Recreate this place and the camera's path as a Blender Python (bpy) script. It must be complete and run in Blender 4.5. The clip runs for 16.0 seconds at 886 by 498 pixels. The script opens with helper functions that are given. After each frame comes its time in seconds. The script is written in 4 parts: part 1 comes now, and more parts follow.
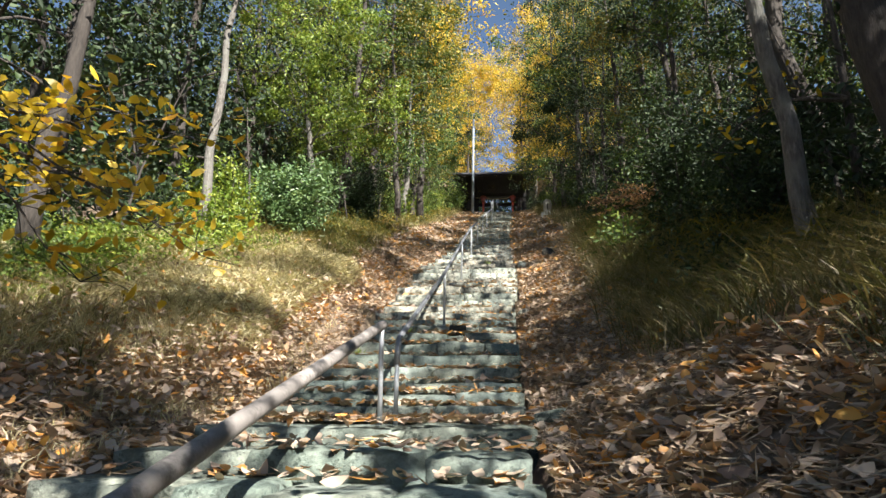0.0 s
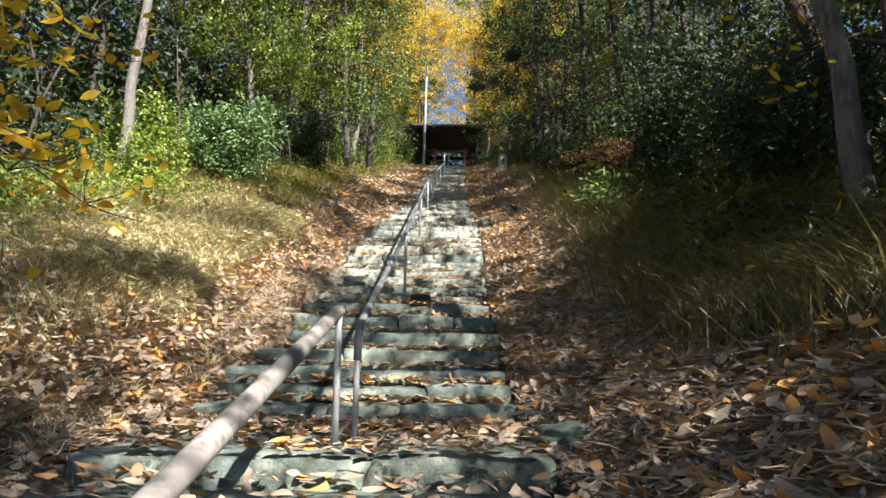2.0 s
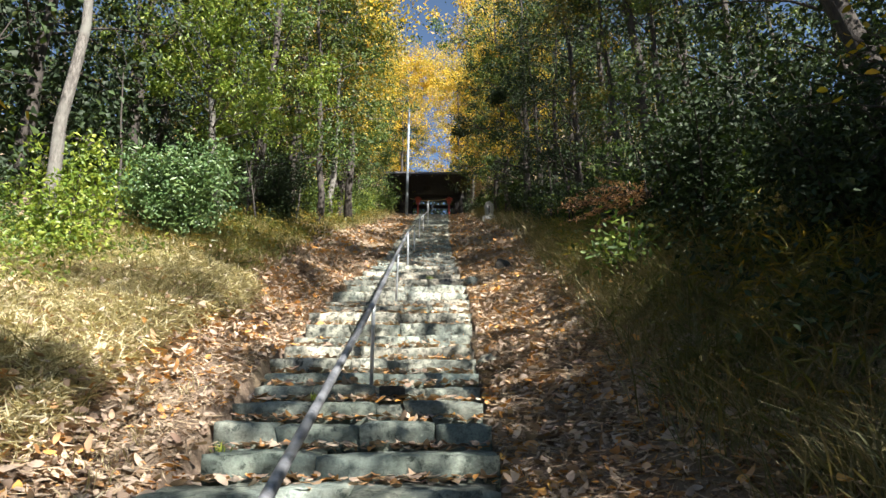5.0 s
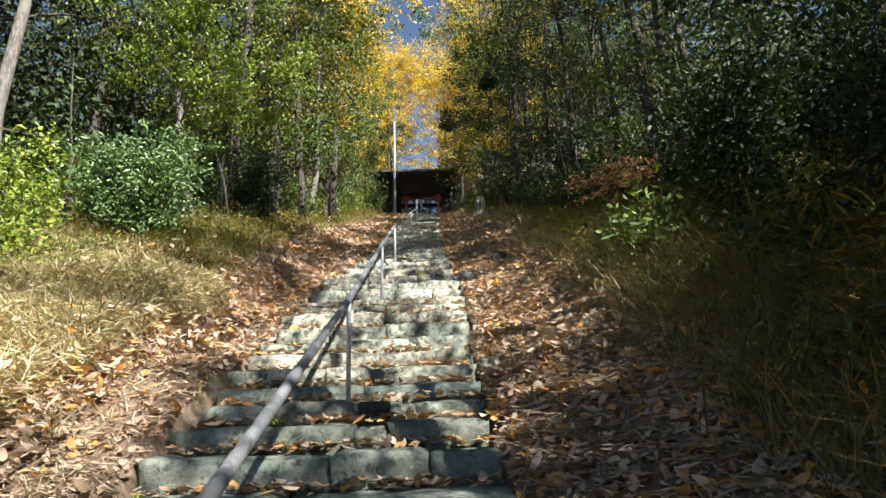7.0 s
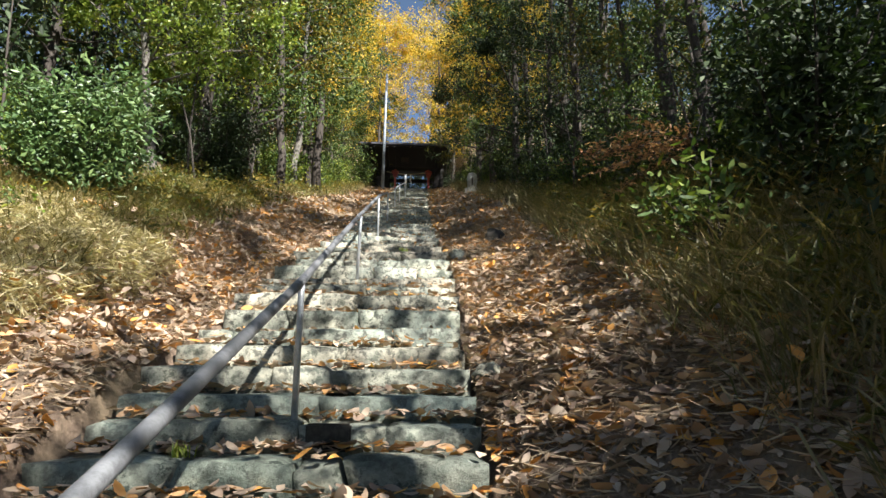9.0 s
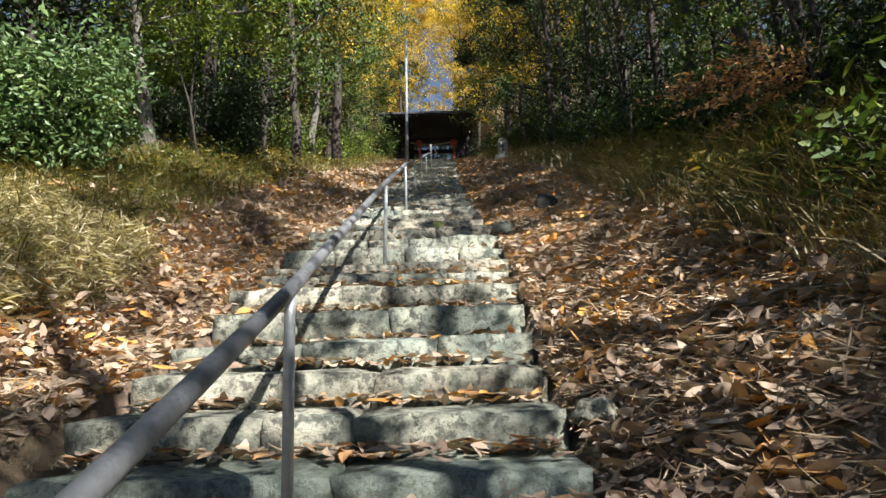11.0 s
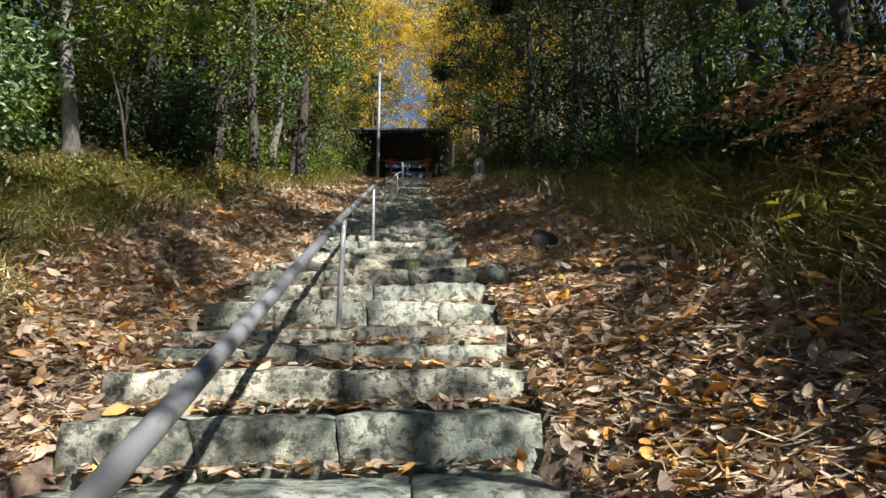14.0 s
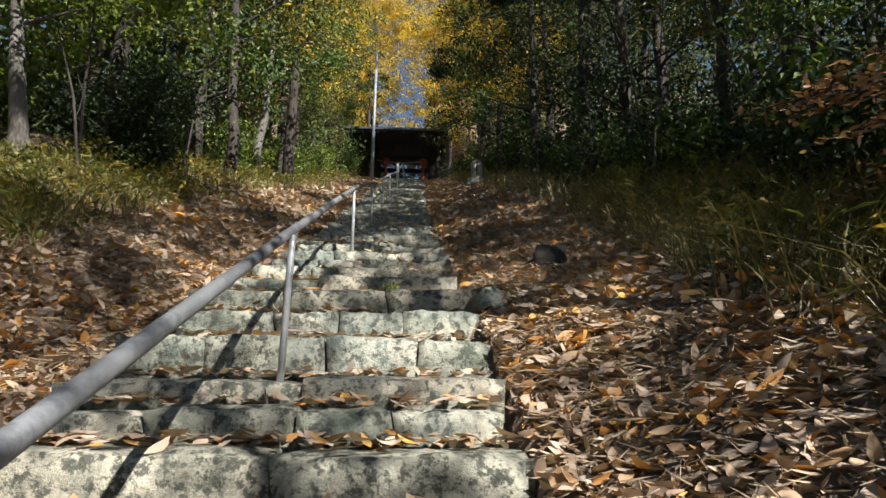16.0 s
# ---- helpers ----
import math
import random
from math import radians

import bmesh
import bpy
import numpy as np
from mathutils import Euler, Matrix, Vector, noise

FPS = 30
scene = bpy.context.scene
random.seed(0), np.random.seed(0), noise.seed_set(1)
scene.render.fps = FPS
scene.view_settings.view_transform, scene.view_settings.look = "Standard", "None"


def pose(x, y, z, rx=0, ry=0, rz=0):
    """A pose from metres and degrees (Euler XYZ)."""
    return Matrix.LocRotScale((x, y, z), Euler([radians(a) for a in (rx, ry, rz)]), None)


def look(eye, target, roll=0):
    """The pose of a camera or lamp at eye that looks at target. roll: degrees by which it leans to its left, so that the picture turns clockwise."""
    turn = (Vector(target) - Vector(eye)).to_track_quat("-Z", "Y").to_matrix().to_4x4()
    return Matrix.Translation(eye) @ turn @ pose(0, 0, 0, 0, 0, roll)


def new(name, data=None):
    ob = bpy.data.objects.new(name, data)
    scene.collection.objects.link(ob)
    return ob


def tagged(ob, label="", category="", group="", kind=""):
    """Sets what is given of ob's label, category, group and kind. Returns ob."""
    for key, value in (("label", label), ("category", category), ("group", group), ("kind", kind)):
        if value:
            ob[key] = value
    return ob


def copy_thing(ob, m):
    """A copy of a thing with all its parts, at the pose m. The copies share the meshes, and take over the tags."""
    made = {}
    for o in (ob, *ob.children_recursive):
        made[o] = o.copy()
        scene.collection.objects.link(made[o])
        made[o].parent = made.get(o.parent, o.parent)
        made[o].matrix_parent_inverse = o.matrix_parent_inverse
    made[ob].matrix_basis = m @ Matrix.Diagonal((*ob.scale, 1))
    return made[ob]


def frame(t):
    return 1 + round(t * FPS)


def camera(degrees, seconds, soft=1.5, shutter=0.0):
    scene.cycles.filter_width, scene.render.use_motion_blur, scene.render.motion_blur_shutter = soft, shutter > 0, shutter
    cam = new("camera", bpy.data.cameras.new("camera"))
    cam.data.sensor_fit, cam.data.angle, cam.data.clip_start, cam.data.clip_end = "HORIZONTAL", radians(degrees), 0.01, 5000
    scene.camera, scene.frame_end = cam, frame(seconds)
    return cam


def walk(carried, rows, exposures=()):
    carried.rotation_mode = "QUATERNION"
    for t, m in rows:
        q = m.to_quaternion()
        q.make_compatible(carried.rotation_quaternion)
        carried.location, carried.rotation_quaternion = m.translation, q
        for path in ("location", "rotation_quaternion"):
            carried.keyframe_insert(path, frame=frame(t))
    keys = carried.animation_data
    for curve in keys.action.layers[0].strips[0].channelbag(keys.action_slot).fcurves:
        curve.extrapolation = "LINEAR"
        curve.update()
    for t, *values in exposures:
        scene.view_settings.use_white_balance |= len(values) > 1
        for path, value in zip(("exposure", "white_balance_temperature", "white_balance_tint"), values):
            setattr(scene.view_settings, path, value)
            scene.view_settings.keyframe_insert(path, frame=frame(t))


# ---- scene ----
cam = camera(68.7, 16.0)
METRES, EYE, TILT, LEAN, TURN = 10.4, 1.3, 0.0, 0.0, 5.4
ROWS = [
    (0.0, 0.0, 0.0, 0.0, -0.17, 14.41, -0.66),
    (0.5, -0.0083, 0.0299, 0.0097, -1.63, 14.87, -0.51),
    (1.0, -0.0102, 0.0566, 0.0137, -4.34, 13.97, -0.77),
    (1.5, -0.0128, 0.0851, 0.0271, -3.84, 13.18, -1.93),
    (2.0, -0.0197, 0.1249, 0.0346, -5.16, 10.41, -0.97),
    (2.5, -0.0143, 0.1512, 0.0456, -9.71, 8.12, -0.25),
    (3.0, -0.0121, 0.1793, 0.0607, -7.31, 8.69, 0.03),
    (3.5, -0.012, 0.2138, 0.0714, -5.77, 11.13, 0.29),
    (4.0, -0.006, 0.2441, 0.0781, -7.86, 12.16, 0.44),
    (4.5, -0.0004, 0.2673, 0.0889, -6.62, 13.55, -0.04),
    (5.0, 0.0019, 0.2958, 0.0923, -6.27, 14.65, -0.03),
    (7.5, 0.0207, 0.4397, 0.1187, -6.79, 14.77, 2.43),
    (8.0, 0.029, 0.4701, 0.132, -9.19, 13.94, 0.82),
    (8.5, 0.0299, 0.5035, 0.1302, -8.6, 13.48, -0.39),
    (11.0, 0.0317, 0.6941, 0.1708, -5.48, 10.49, 1.67),
    (11.5, 0.033, 0.721, 0.1728, -4.45, 11.11, 1.61),
    (12.0, 0.0313, 0.7466, 0.1891, -5.25, 10.8, 0.32),
    (12.5, 0.0362, 0.7737, 0.1963, -6.04, 11.07, -0.46),
    (13.0, 0.0389, 0.7929, 0.2098, -4.03, 11.48, -0.48),
    (13.5, 0.0387, 0.821, 0.2161, -4.46, 12.17, -0.17),
    (14.0, 0.0419, 0.8415, 0.2272, -8.5, 12.02, 0.62),
    (14.5, 0.0513, 0.8707, 0.2371, -7.75, 12.31, 0.14),
    (15.0, 0.0577, 0.8905, 0.2478, -5.92, 12.81, -0.84),
    (15.5, 0.0596, 0.9186, 0.2578, -6.78, 13.39, -1.21),
    (16.0, 0.066, 0.9421, 0.2625, -9.01, 12.15, -0.36),
]
walk(cam, [(t, pose(0, 0, EYE, TILT, LEAN, TURN) @ pose(METRES * x, METRES * y, METRES * z, 90 + pitch, roll, yaw)) for t, x, y, z, yaw, pitch, roll in ROWS], [(0.0, 1.86), (8.5, 1.74), (11.0, 1.47), (13.0, 1.35), (16.0, 1.15)])

# ---- world, sun ----
SUN_WAY = Vector((-0.46, 0.60, -0.66)).normalized()
world = bpy.data.worlds.new("sky")
scene.world = world
world.use_nodes = True
wn = world.node_tree
wn.nodes.clear()
sky = wn.nodes.new("ShaderNodeTexSky")
sky.sky_type, sky.sun_disc = "NISHITA", False
sky.dust_density, sky.ozone_density = 0.3, 2.0
sky.sun_elevation = math.asin(-SUN_WAY.z)
sky.sun_rotation = math.atan2(-SUN_WAY.x, -SUN_WAY.y)
back = wn.nodes.new("ShaderNodeBackground")
back.inputs["Strength"].default_value = 0.043
wout = wn.nodes.new("ShaderNodeOutputWorld")
wn.links.new(sky.outputs[0], back.inputs[0])
wn.links.new(back.outputs[0], wout.inputs[0])
sun_data = bpy.data.lights.new("sun", "SUN")
sun_data.energy, sun_data.angle, sun_data.color = 5.0, radians(0.5), (1.0, 0.96, 0.89)
sun_lamp = new("sun", sun_data)
sun_lamp.matrix_world = look((0, 0, 0), SUN_WAY)

# ---- materials ----


def mat(name):
    m = bpy.data.materials.new(name)
    m.use_nodes = True
    nt = m.node_tree
    nt.nodes.clear()
    out = nt.nodes.new("ShaderNodeOutputMaterial")
    p = nt.nodes.new("ShaderNodeBsdfPrincipled")
    nt.links.new(p.outputs[0], out.inputs[0])
    return m, nt, p, out


def ramp(nt, source, stops, ease="LINEAR"):
    r = nt.nodes.new("ShaderNodeValToRGB")
    r.color_ramp.interpolation = ease
    el = r.color_ramp.elements
    while len(el) < len(stops):
        el.new(0.5)
    for e, (at, c) in zip(el, stops):
        e.position, e.color = at, (*c, 1)
    nt.links.new(source, r.inputs[0])
    return r.outputs[0]


def noise_tex(nt, scale, detail=4, rough=0.6, stretch=None):
    co = nt.nodes.new("ShaderNodeTexCoord")
    n = nt.nodes.new("ShaderNodeTexNoise")
    n.inputs["Scale"].default_value, n.inputs["Detail"].default_value = scale, detail
    n.inputs["Roughness"].default_value = rough
    source = co.outputs["Object"]
    if stretch:
        mp = nt.nodes.new("ShaderNodeMapping")
        mp.inputs["Scale"].default_value = stretch
        nt.links.new(source, mp.inputs[0])
        source = mp.outputs[0]
    nt.links.new(source, n.inputs["Vector"])
    return n.outputs["Fac"]


def mixed(nt, fac, a, b, blend="MIX"):
    m = nt.nodes.new("ShaderNodeMix")
    m.data_type, m.blend_type = "RGBA", blend
    for socket, v in ((m.inputs[0], fac), (m.inputs[6], a), (m.inputs[7], b)):
        if isinstance(v, (int, float)):
            socket.default_value = v
        elif isinstance(v, tuple):
            socket.default_value = (*v, 1)
        else:
            nt.links.new(v, socket)
    return m.outputs[2]


def bump(nt, p, height, strength, distance=0.02):
    b = nt.nodes.new("ShaderNodeBump")
    b.inputs["Strength"].default_value, b.inputs["Distance"].default_value = strength, distance
    nt.links.new(height, b.inputs["Height"])
    nt.links.new(b.outputs[0], p.inputs["Normal"])


def leaf_material(name, stops, rough=0.45, through_light=0.35, patch=0.6):
    """Leaves: each its own tint, drifting over the plant, with light coming through."""
    m, nt, p, out = mat(name)
    geo = nt.nodes.new("ShaderNodeNewGeometry")
    n = noise_tex(nt, patch, 2)
    add = nt.nodes.new("ShaderNodeMath")
    add.operation = "MULTIPLY_ADD"
    nt.links.new(n, add.inputs[0])
    add.inputs[1].default_value = 0.9
    sub = nt.nodes.new("ShaderNodeMath")
    sub.operation = "MULTIPLY_ADD"
    nt.links.new(geo.outputs["Random Per Island"], sub.inputs[0])
    sub.inputs[1].default_value, sub.inputs[2].default_value = 0.75, -0.33
    nt.links.new(sub.outputs[0], add.inputs[2])
    col = ramp(nt, add.outputs[0], stops)
    nt.links.new(col, p.inputs["Base Color"])
    p.inputs["Roughness"].default_value = rough
    tr = nt.nodes.new("ShaderNodeBsdfTranslucent")
    nt.links.new(mixed(nt, 1.0, col, (1.0, 1.0, 0.55), "MULTIPLY"), tr.inputs[0])
    mx = nt.nodes.new("ShaderNodeMixShader")
    mx.inputs[0].default_value = through_light
    nt.links.new(p.outputs[0], mx.inputs[1])
    nt.links.new(tr.outputs[0], mx.inputs[2])
    nt.links.new(mx.outputs[0], out.inputs[0])
    return m


# evergreen tone raised so that the left wood looks sunlit
EVERGREEN = leaf_material("evergreen_leaves", [(0.0, (0.025, 0.052, 0.012)), (0.45, (0.065, 0.12, 0.024)), (0.75, (0.14, 0.19, 0.033)), (1.0, (0.28, 0.28, 0.045))], 0.62, 0.3)
# the woods' deep shade is put into this darker leaf colour
SHADEDGREEN = leaf_material("shaded_leaves", [(0.0, (0.010, 0.021, 0.007)), (0.5, (0.021, 0.043, 0.013)), (0.85, (0.045, 0.078, 0.020)), (1.0, (0.11, 0.12, 0.026))], 0.66, 0.2)
LIGHTGREEN = leaf_material("light_green_leaves", [(0.0, (0.07, 0.13, 0.02)), (0.5, (0.19, 0.27, 0.04)), (1.0, (0.40, 0.42, 0.08))], 0.42, 0.4)
OLIVE = leaf_material("olive_leaves", [(0.0, (0.04, 0.06, 0.014)), (0.4, (0.10, 0.12, 0.024)), (0.75, (0.24, 0.19, 0.03)), (1.0, (0.42, 0.26, 0.03))], 0.45, 0.38)
ORANGE = leaf_material("autumn_leaves", [(0.0, (0.20, 0.20, 0.03)), (0.35, (0.52, 0.41, 0.05)), (0.7, (0.72, 0.50, 0.06)), (1.0, (0.74, 0.36, 0.05))], 0.5, 0.45)
YELLOW = leaf_material("yellow_leaves", [(0.0, (0.18, 0.16, 0.02)), (0.35, (0.55, 0.38, 0.03)), (0.7, (0.72, 0.50, 0.04)), (1.0, (0.62, 0.25, 0.03))], 0.45, 0.45, 1.5)
BROWNLEAF = leaf_material("dry_brown_leaves", [(0.0, (0.22, 0.11, 0.06)), (0.5, (0.48, 0.28, 0.165)), (1.0, (0.68, 0.46, 0.30))], 0.6, 0.25)
BLUEGREEN = leaf_material("glossy_bush_leaves", [(0.0, (0.045, 0.09, 0.034)), (0.5, (0.10, 0.175, 0.062)), (1.0, (0.21, 0.29, 0.11))], 0.42, 0.25)
LITTER = leaf_material("fallen_leaves", [(0.0, (0.19, 0.12, 0.085)), (0.3, (0.41, 0.31, 0.235)), (0.55, (0.52, 0.415, 0.315)), (0.70, (0.43, 0.27, 0.15)), (0.84, (0.62, 0.29, 0.07)), (1.0, (0.70, 0.43, 0.11))], 0.8, 0.12, 1.2)
STRAW = leaf_material("dry_grass", [(0.0, (0.20, 0.15, 0.07)), (0.2, (0.38, 0.33, 0.17)), (0.5, (0.64, 0.56, 0.36)), (1.0, (0.80, 0.73, 0.54))], 0.6, 0.4, 0.8)
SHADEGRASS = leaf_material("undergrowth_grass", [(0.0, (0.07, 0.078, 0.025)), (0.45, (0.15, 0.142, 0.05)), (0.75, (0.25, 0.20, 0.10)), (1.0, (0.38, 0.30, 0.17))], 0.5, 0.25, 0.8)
GREENGRASS = leaf_material("green_grass", [(0.0, (0.07, 0.08, 0.025)), (0.4, (0.15, 0.145, 0.045)), (0.7, (0.29, 0.235, 0.095)), (1.0, (0.46, 0.36, 0.19))], 0.5, 0.35, 0.8)
DEADSTRAW = leaf_material("dead_straw", [(0.0, (0.16, 0.11, 0.07)), (0.5, (0.34, 0.25, 0.16)), (1.0, (0.55, 0.44, 0.30))], 0.7, 0.1, 1.0)

BARK, nt, p, _ = mat("bark")
n1, n2 = noise_tex(nt, 9, 6, 0.7, (3, 3, 0.7)), noise_tex(nt, 2.2, 3)
col = ramp(nt, n1, [(0.28, (0.035, 0.03, 0.026)), (0.5, (0.12, 0.108, 0.095)), (0.72, (0.27, 0.25, 0.225))])
nt.links.new(mixed(nt, ramp(nt, n2, [(0.45, (0, 0, 0)), (0.65, (1, 1, 1))]), col, (0.17, 0.165, 0.145)), p.inputs["Base Color"])
p.inputs["Roughness"].default_value = 0.9
bump(nt, p, n1, 0.9, 0.03)

DARKBARK, nt, p, _ = mat("dark_bark")
n1 = noise_tex(nt, 9, 6, 0.7, (3, 3, 0.6))
nt.links.new(ramp(nt, n1, [(0.3, (0.02, 0.016, 0.014)), (0.6, (0.06, 0.05, 0.042)), (0.8, (0.13, 0.115, 0.10))]), p.inputs["Base Color"])
p.inputs["Roughness"].default_value = 0.9
bump(nt, p, n1, 0.9, 0.03)

STONE, nt, p, _ = mat("weathered_stone")
info = nt.nodes.new("ShaderNodeObjectInfo")


def place_noise(nt, scale, detail, rough):
    geo, n = nt.nodes.new("ShaderNodeNewGeometry"), nt.nodes.new("ShaderNodeTexNoise")
    n.inputs["Scale"].default_value, n.inputs["Detail"].default_value, n.inputs["Roughness"].default_value = scale, detail, rough
    nt.links.new(geo.outputs["Position"], n.inputs["Vector"])
    return n.outputs["Fac"]


big, mid, fine = place_noise(nt, 3.6, 6, 0.65), place_noise(nt, 10, 8, 0.75), place_noise(nt, 60, 4, 0.7)
spots, film = place_noise(nt, 17, 7, 0.7), place_noise(nt, 1.1, 3, 0.5)
apart = nt.nodes.new("ShaderNodeSeparateXYZ")
nt.links.new(info.outputs["Location"], apart.inputs[0])
upper = nt.nodes.new("ShaderNodeMapRange")
upper.inputs["From Min"].default_value, upper.inputs["From Max"].default_value = 8.5, 11.5
nt.links.new(apart.outputs["Y"], upper.inputs["Value"])
base = ramp(nt, big, [(0.30, (0.10, 0.112, 0.10)), (0.43, (0.21, 0.216, 0.195)), (0.56, (0.39, 0.378, 0.335)), (0.70, (0.60, 0.565, 0.50))])
base = mixed(nt, ramp(nt, mid, [(0.40, (1, 1, 1)), (0.47, (0, 0, 0))]), base, (0.075, 0.085, 0.072))
base = mixed(nt, ramp(nt, mid, [(0.60, (0, 0, 0)), (0.70, (1, 1, 1))]), base, (0.52, 0.51, 0.45))
tint = ramp(nt, info.outputs["Random"], [(0.0, (0.72, 0.81, 0.77)), (0.5, (0.93, 0.96, 0.91)), (1.0, (1.06, 1.01, 0.93))])
base = mixed(nt, 1.0, base, tint, "MULTIPLY")
# the lower flights carry a blue-green film, the upper ones are paler with black lichen
base = mixed(nt, 1.0, base, mixed(nt, upper.outputs[0], (0.68, 0.77, 0.755), (1.14, 1.10, 1.05)), "MULTIPLY")
base = mixed(nt, ramp(nt, film, [(0.48, (0, 0, 0)), (0.62, (0.5, 0.5, 0.5))]), base, (0.25, 0.31, 0.285))
lichen = mixed(nt, 1.0, ramp(nt, spots, [(0.51, (0, 0, 0)), (0.58, (1, 1, 1))]), ramp(nt, upper.outputs[0], [(0.0, (0.35, 0.35, 0.35)), (1.0, (0.9, 0.9, 0.9))]), "MULTIPLY")
base = mixed(nt, lichen, base, (0.06, 0.062, 0.052))
base = mixed(nt, 0.5, base, ramp(nt, fine, [(0.3, (0.45, 0.45, 0.45)), (0.7, (1.2, 1.2, 1.2))]), "MULTIPLY")
nt.links.new(base, p.inputs["Base Color"])
p.inputs["Roughness"].default_value = 0.85
mixh = nt.nodes.new("ShaderNodeMath")
mixh.operation = "ADD"
nt.links.new(mid, mixh.inputs[0])
nt.links.new(fine, mixh.inputs[1])
bump(nt, p, mixh.outputs[0], 0.6, 0.02)

SOIL, nt, p, _ = mat("forest_soil")
n1, n2 = noise_tex(nt, 1.3, 5), noise_tex(nt, 22, 6, 0.7)
base = ramp(nt, n2, [(0.3, (0.09, 0.062, 0.043)), (0.55, (0.22, 0.155, 0.11)), (0.75, (0.38, 0.29, 0.21))])
nt.links.new(mixed(nt, ramp(nt, n1, [(0.4, (0, 0, 0)), (0.65, (0.6, 0.6, 0.6))]), base, (0.24, 0.19, 0.11)), p.inputs["Base Color"])
p.inputs["Roughness"].default_value = 0.95
bump(nt, p, n2, 1.0, 0.05)


def metal(name, light, dark, rough, metallic):
    m, nt, p, _ = mat(name)
    n1, n2 = noise_tex(nt, 30, 5, 0.7), noise_tex(nt, 4, 3)
    c = ramp(nt, n1, [(0.35, dark), (0.6, light)])
    nt.links.new(mixed(nt, ramp(nt, n2, [(0.45, (0, 0, 0)), (0.62, (1, 1, 1))]), c, tuple(0.65 * v for v in light)), p.inputs["Base Color"])
    p.inputs["Roughness"].default_value, p.inputs["Metallic"].default_value = rough, metallic
    bump(nt, p, n1, 0.25, 0.004)
    return m


GALVANISED = metal("galvanised_steel", (0.62, 0.65, 0.69), (0.44, 0.47, 0.51), 0.4, 0.35)
# grey-blue pole coating, darkened to stand in for shade on the pole
POLEPAINT = metal("shaded_pole_paint", (0.30, 0.34, 0.40), (0.19, 0.22, 0.27), 0.55, 0.2)
RAILPAINT = metal("worn_rail_coating", (0.27, 0.28, 0.30), (0.16, 0.165, 0.18), 0.55, 0.25)
RAILWOOD = metal("weathered_brown_rail", (0.31, 0.28, 0.26), (0.14, 0.125, 0.115), 0.65, 0.0)
DARKWOOD = metal("black_stained_timber", (0.020, 0.015, 0.015), (0.010, 0.008, 0.008), 0.7, 0.0)
ROOFMETAL = metal("dark_roof_sheet", (0.12, 0.12, 0.14), (0.06, 0.06, 0.07), 0.4, 0.5)
REDPAINT = metal("red_paint", (0.50, 0.07, 0.035), (0.30, 0.04, 0.02), 0.5, 0.0)
WHITEPAPER = metal("white_paper", (0.85, 0.85, 0.82), (0.75, 0.75, 0.72), 0.8, 0.0)
STRAWROPE = metal("straw_rope", (0.50, 0.42, 0.24), (0.30, 0.25, 0.14), 0.9, 0.0)
GREYSTONE = metal("carved_granite", (0.46, 0.46, 0.43), (0.27, 0.28, 0.26), 0.9, 0.0)
DARKROCK = metal("mossy_dark_stump", (0.06, 0.055, 0.045), (0.025, 0.022, 0.018), 0.95, 0.0)

# ---- helpers for meshes ----
rng = np.random.default_rng(7)


def quick_mesh(name, verts, tris, material, smooth=False):
    """A mesh from arrays: verts (n, 3), faces (m, 3) or (m, 4)."""
    me = bpy.data.meshes.new(name)
    k = tris.shape[1]
    me.vertices.add(len(verts))
    me.vertices.foreach_set("co", np.ascontiguousarray(verts, dtype=np.float32).ravel())
    me.loops.add(len(tris) * k)
    me.loops.foreach_set("vertex_index", np.ascontiguousarray(tris, dtype=np.int32).ravel())
    me.polygons.add(len(tris))
    me.polygons.foreach_set("loop_start", np.arange(0, len(tris) * k, k, dtype=np.int32))
    me.materials.append(material)
    me.update(calc_edges=True)
    if smooth:
        me.polygons.foreach_set("use_smooth", np.ones(len(tris), dtype=bool))
    return me


def child(name, me, parent, label=""):
    ob = new(name, me)
    ob.parent = parent
    return tagged(ob, label)


def part(name, bm, material, parent, label="", smooth=False):
    """Links a bmesh as one mesh object under a thing."""
    me = bpy.data.meshes.new(name)
    bm.to_mesh(me)
    bm.free()
    me.materials.append(material)
    if smooth:
        me.polygons.foreach_set("use_smooth", np.ones(len(me.polygons), dtype=bool))
    ob = new(name, me)
    ob.parent = parent
    return tagged(ob, label)


def thing(name, at, label, category, group="", kind="", turn=0.0):
    ob = new(name)
    ob.matrix_basis = pose(*at, 0, 0, turn)
    return tagged(ob, label, category, group, kind)


def box(bm, x0, x1, y0, y1, z0, z1, bevel=0.0):
    r = bmesh.ops.create_cube(bm, size=1, matrix=Matrix.LocRotScale(((x0 + x1) / 2, (y0 + y1) / 2, (z0 + z1) / 2), None, (x1 - x0, y1 - y0, z1 - z0)))
    if bevel:
        edges = list({e for v in r["verts"] for e in v.link_edges})
        bmesh.ops.bevel(bm, geom=edges, offset=bevel, segments=2, affect="EDGES")


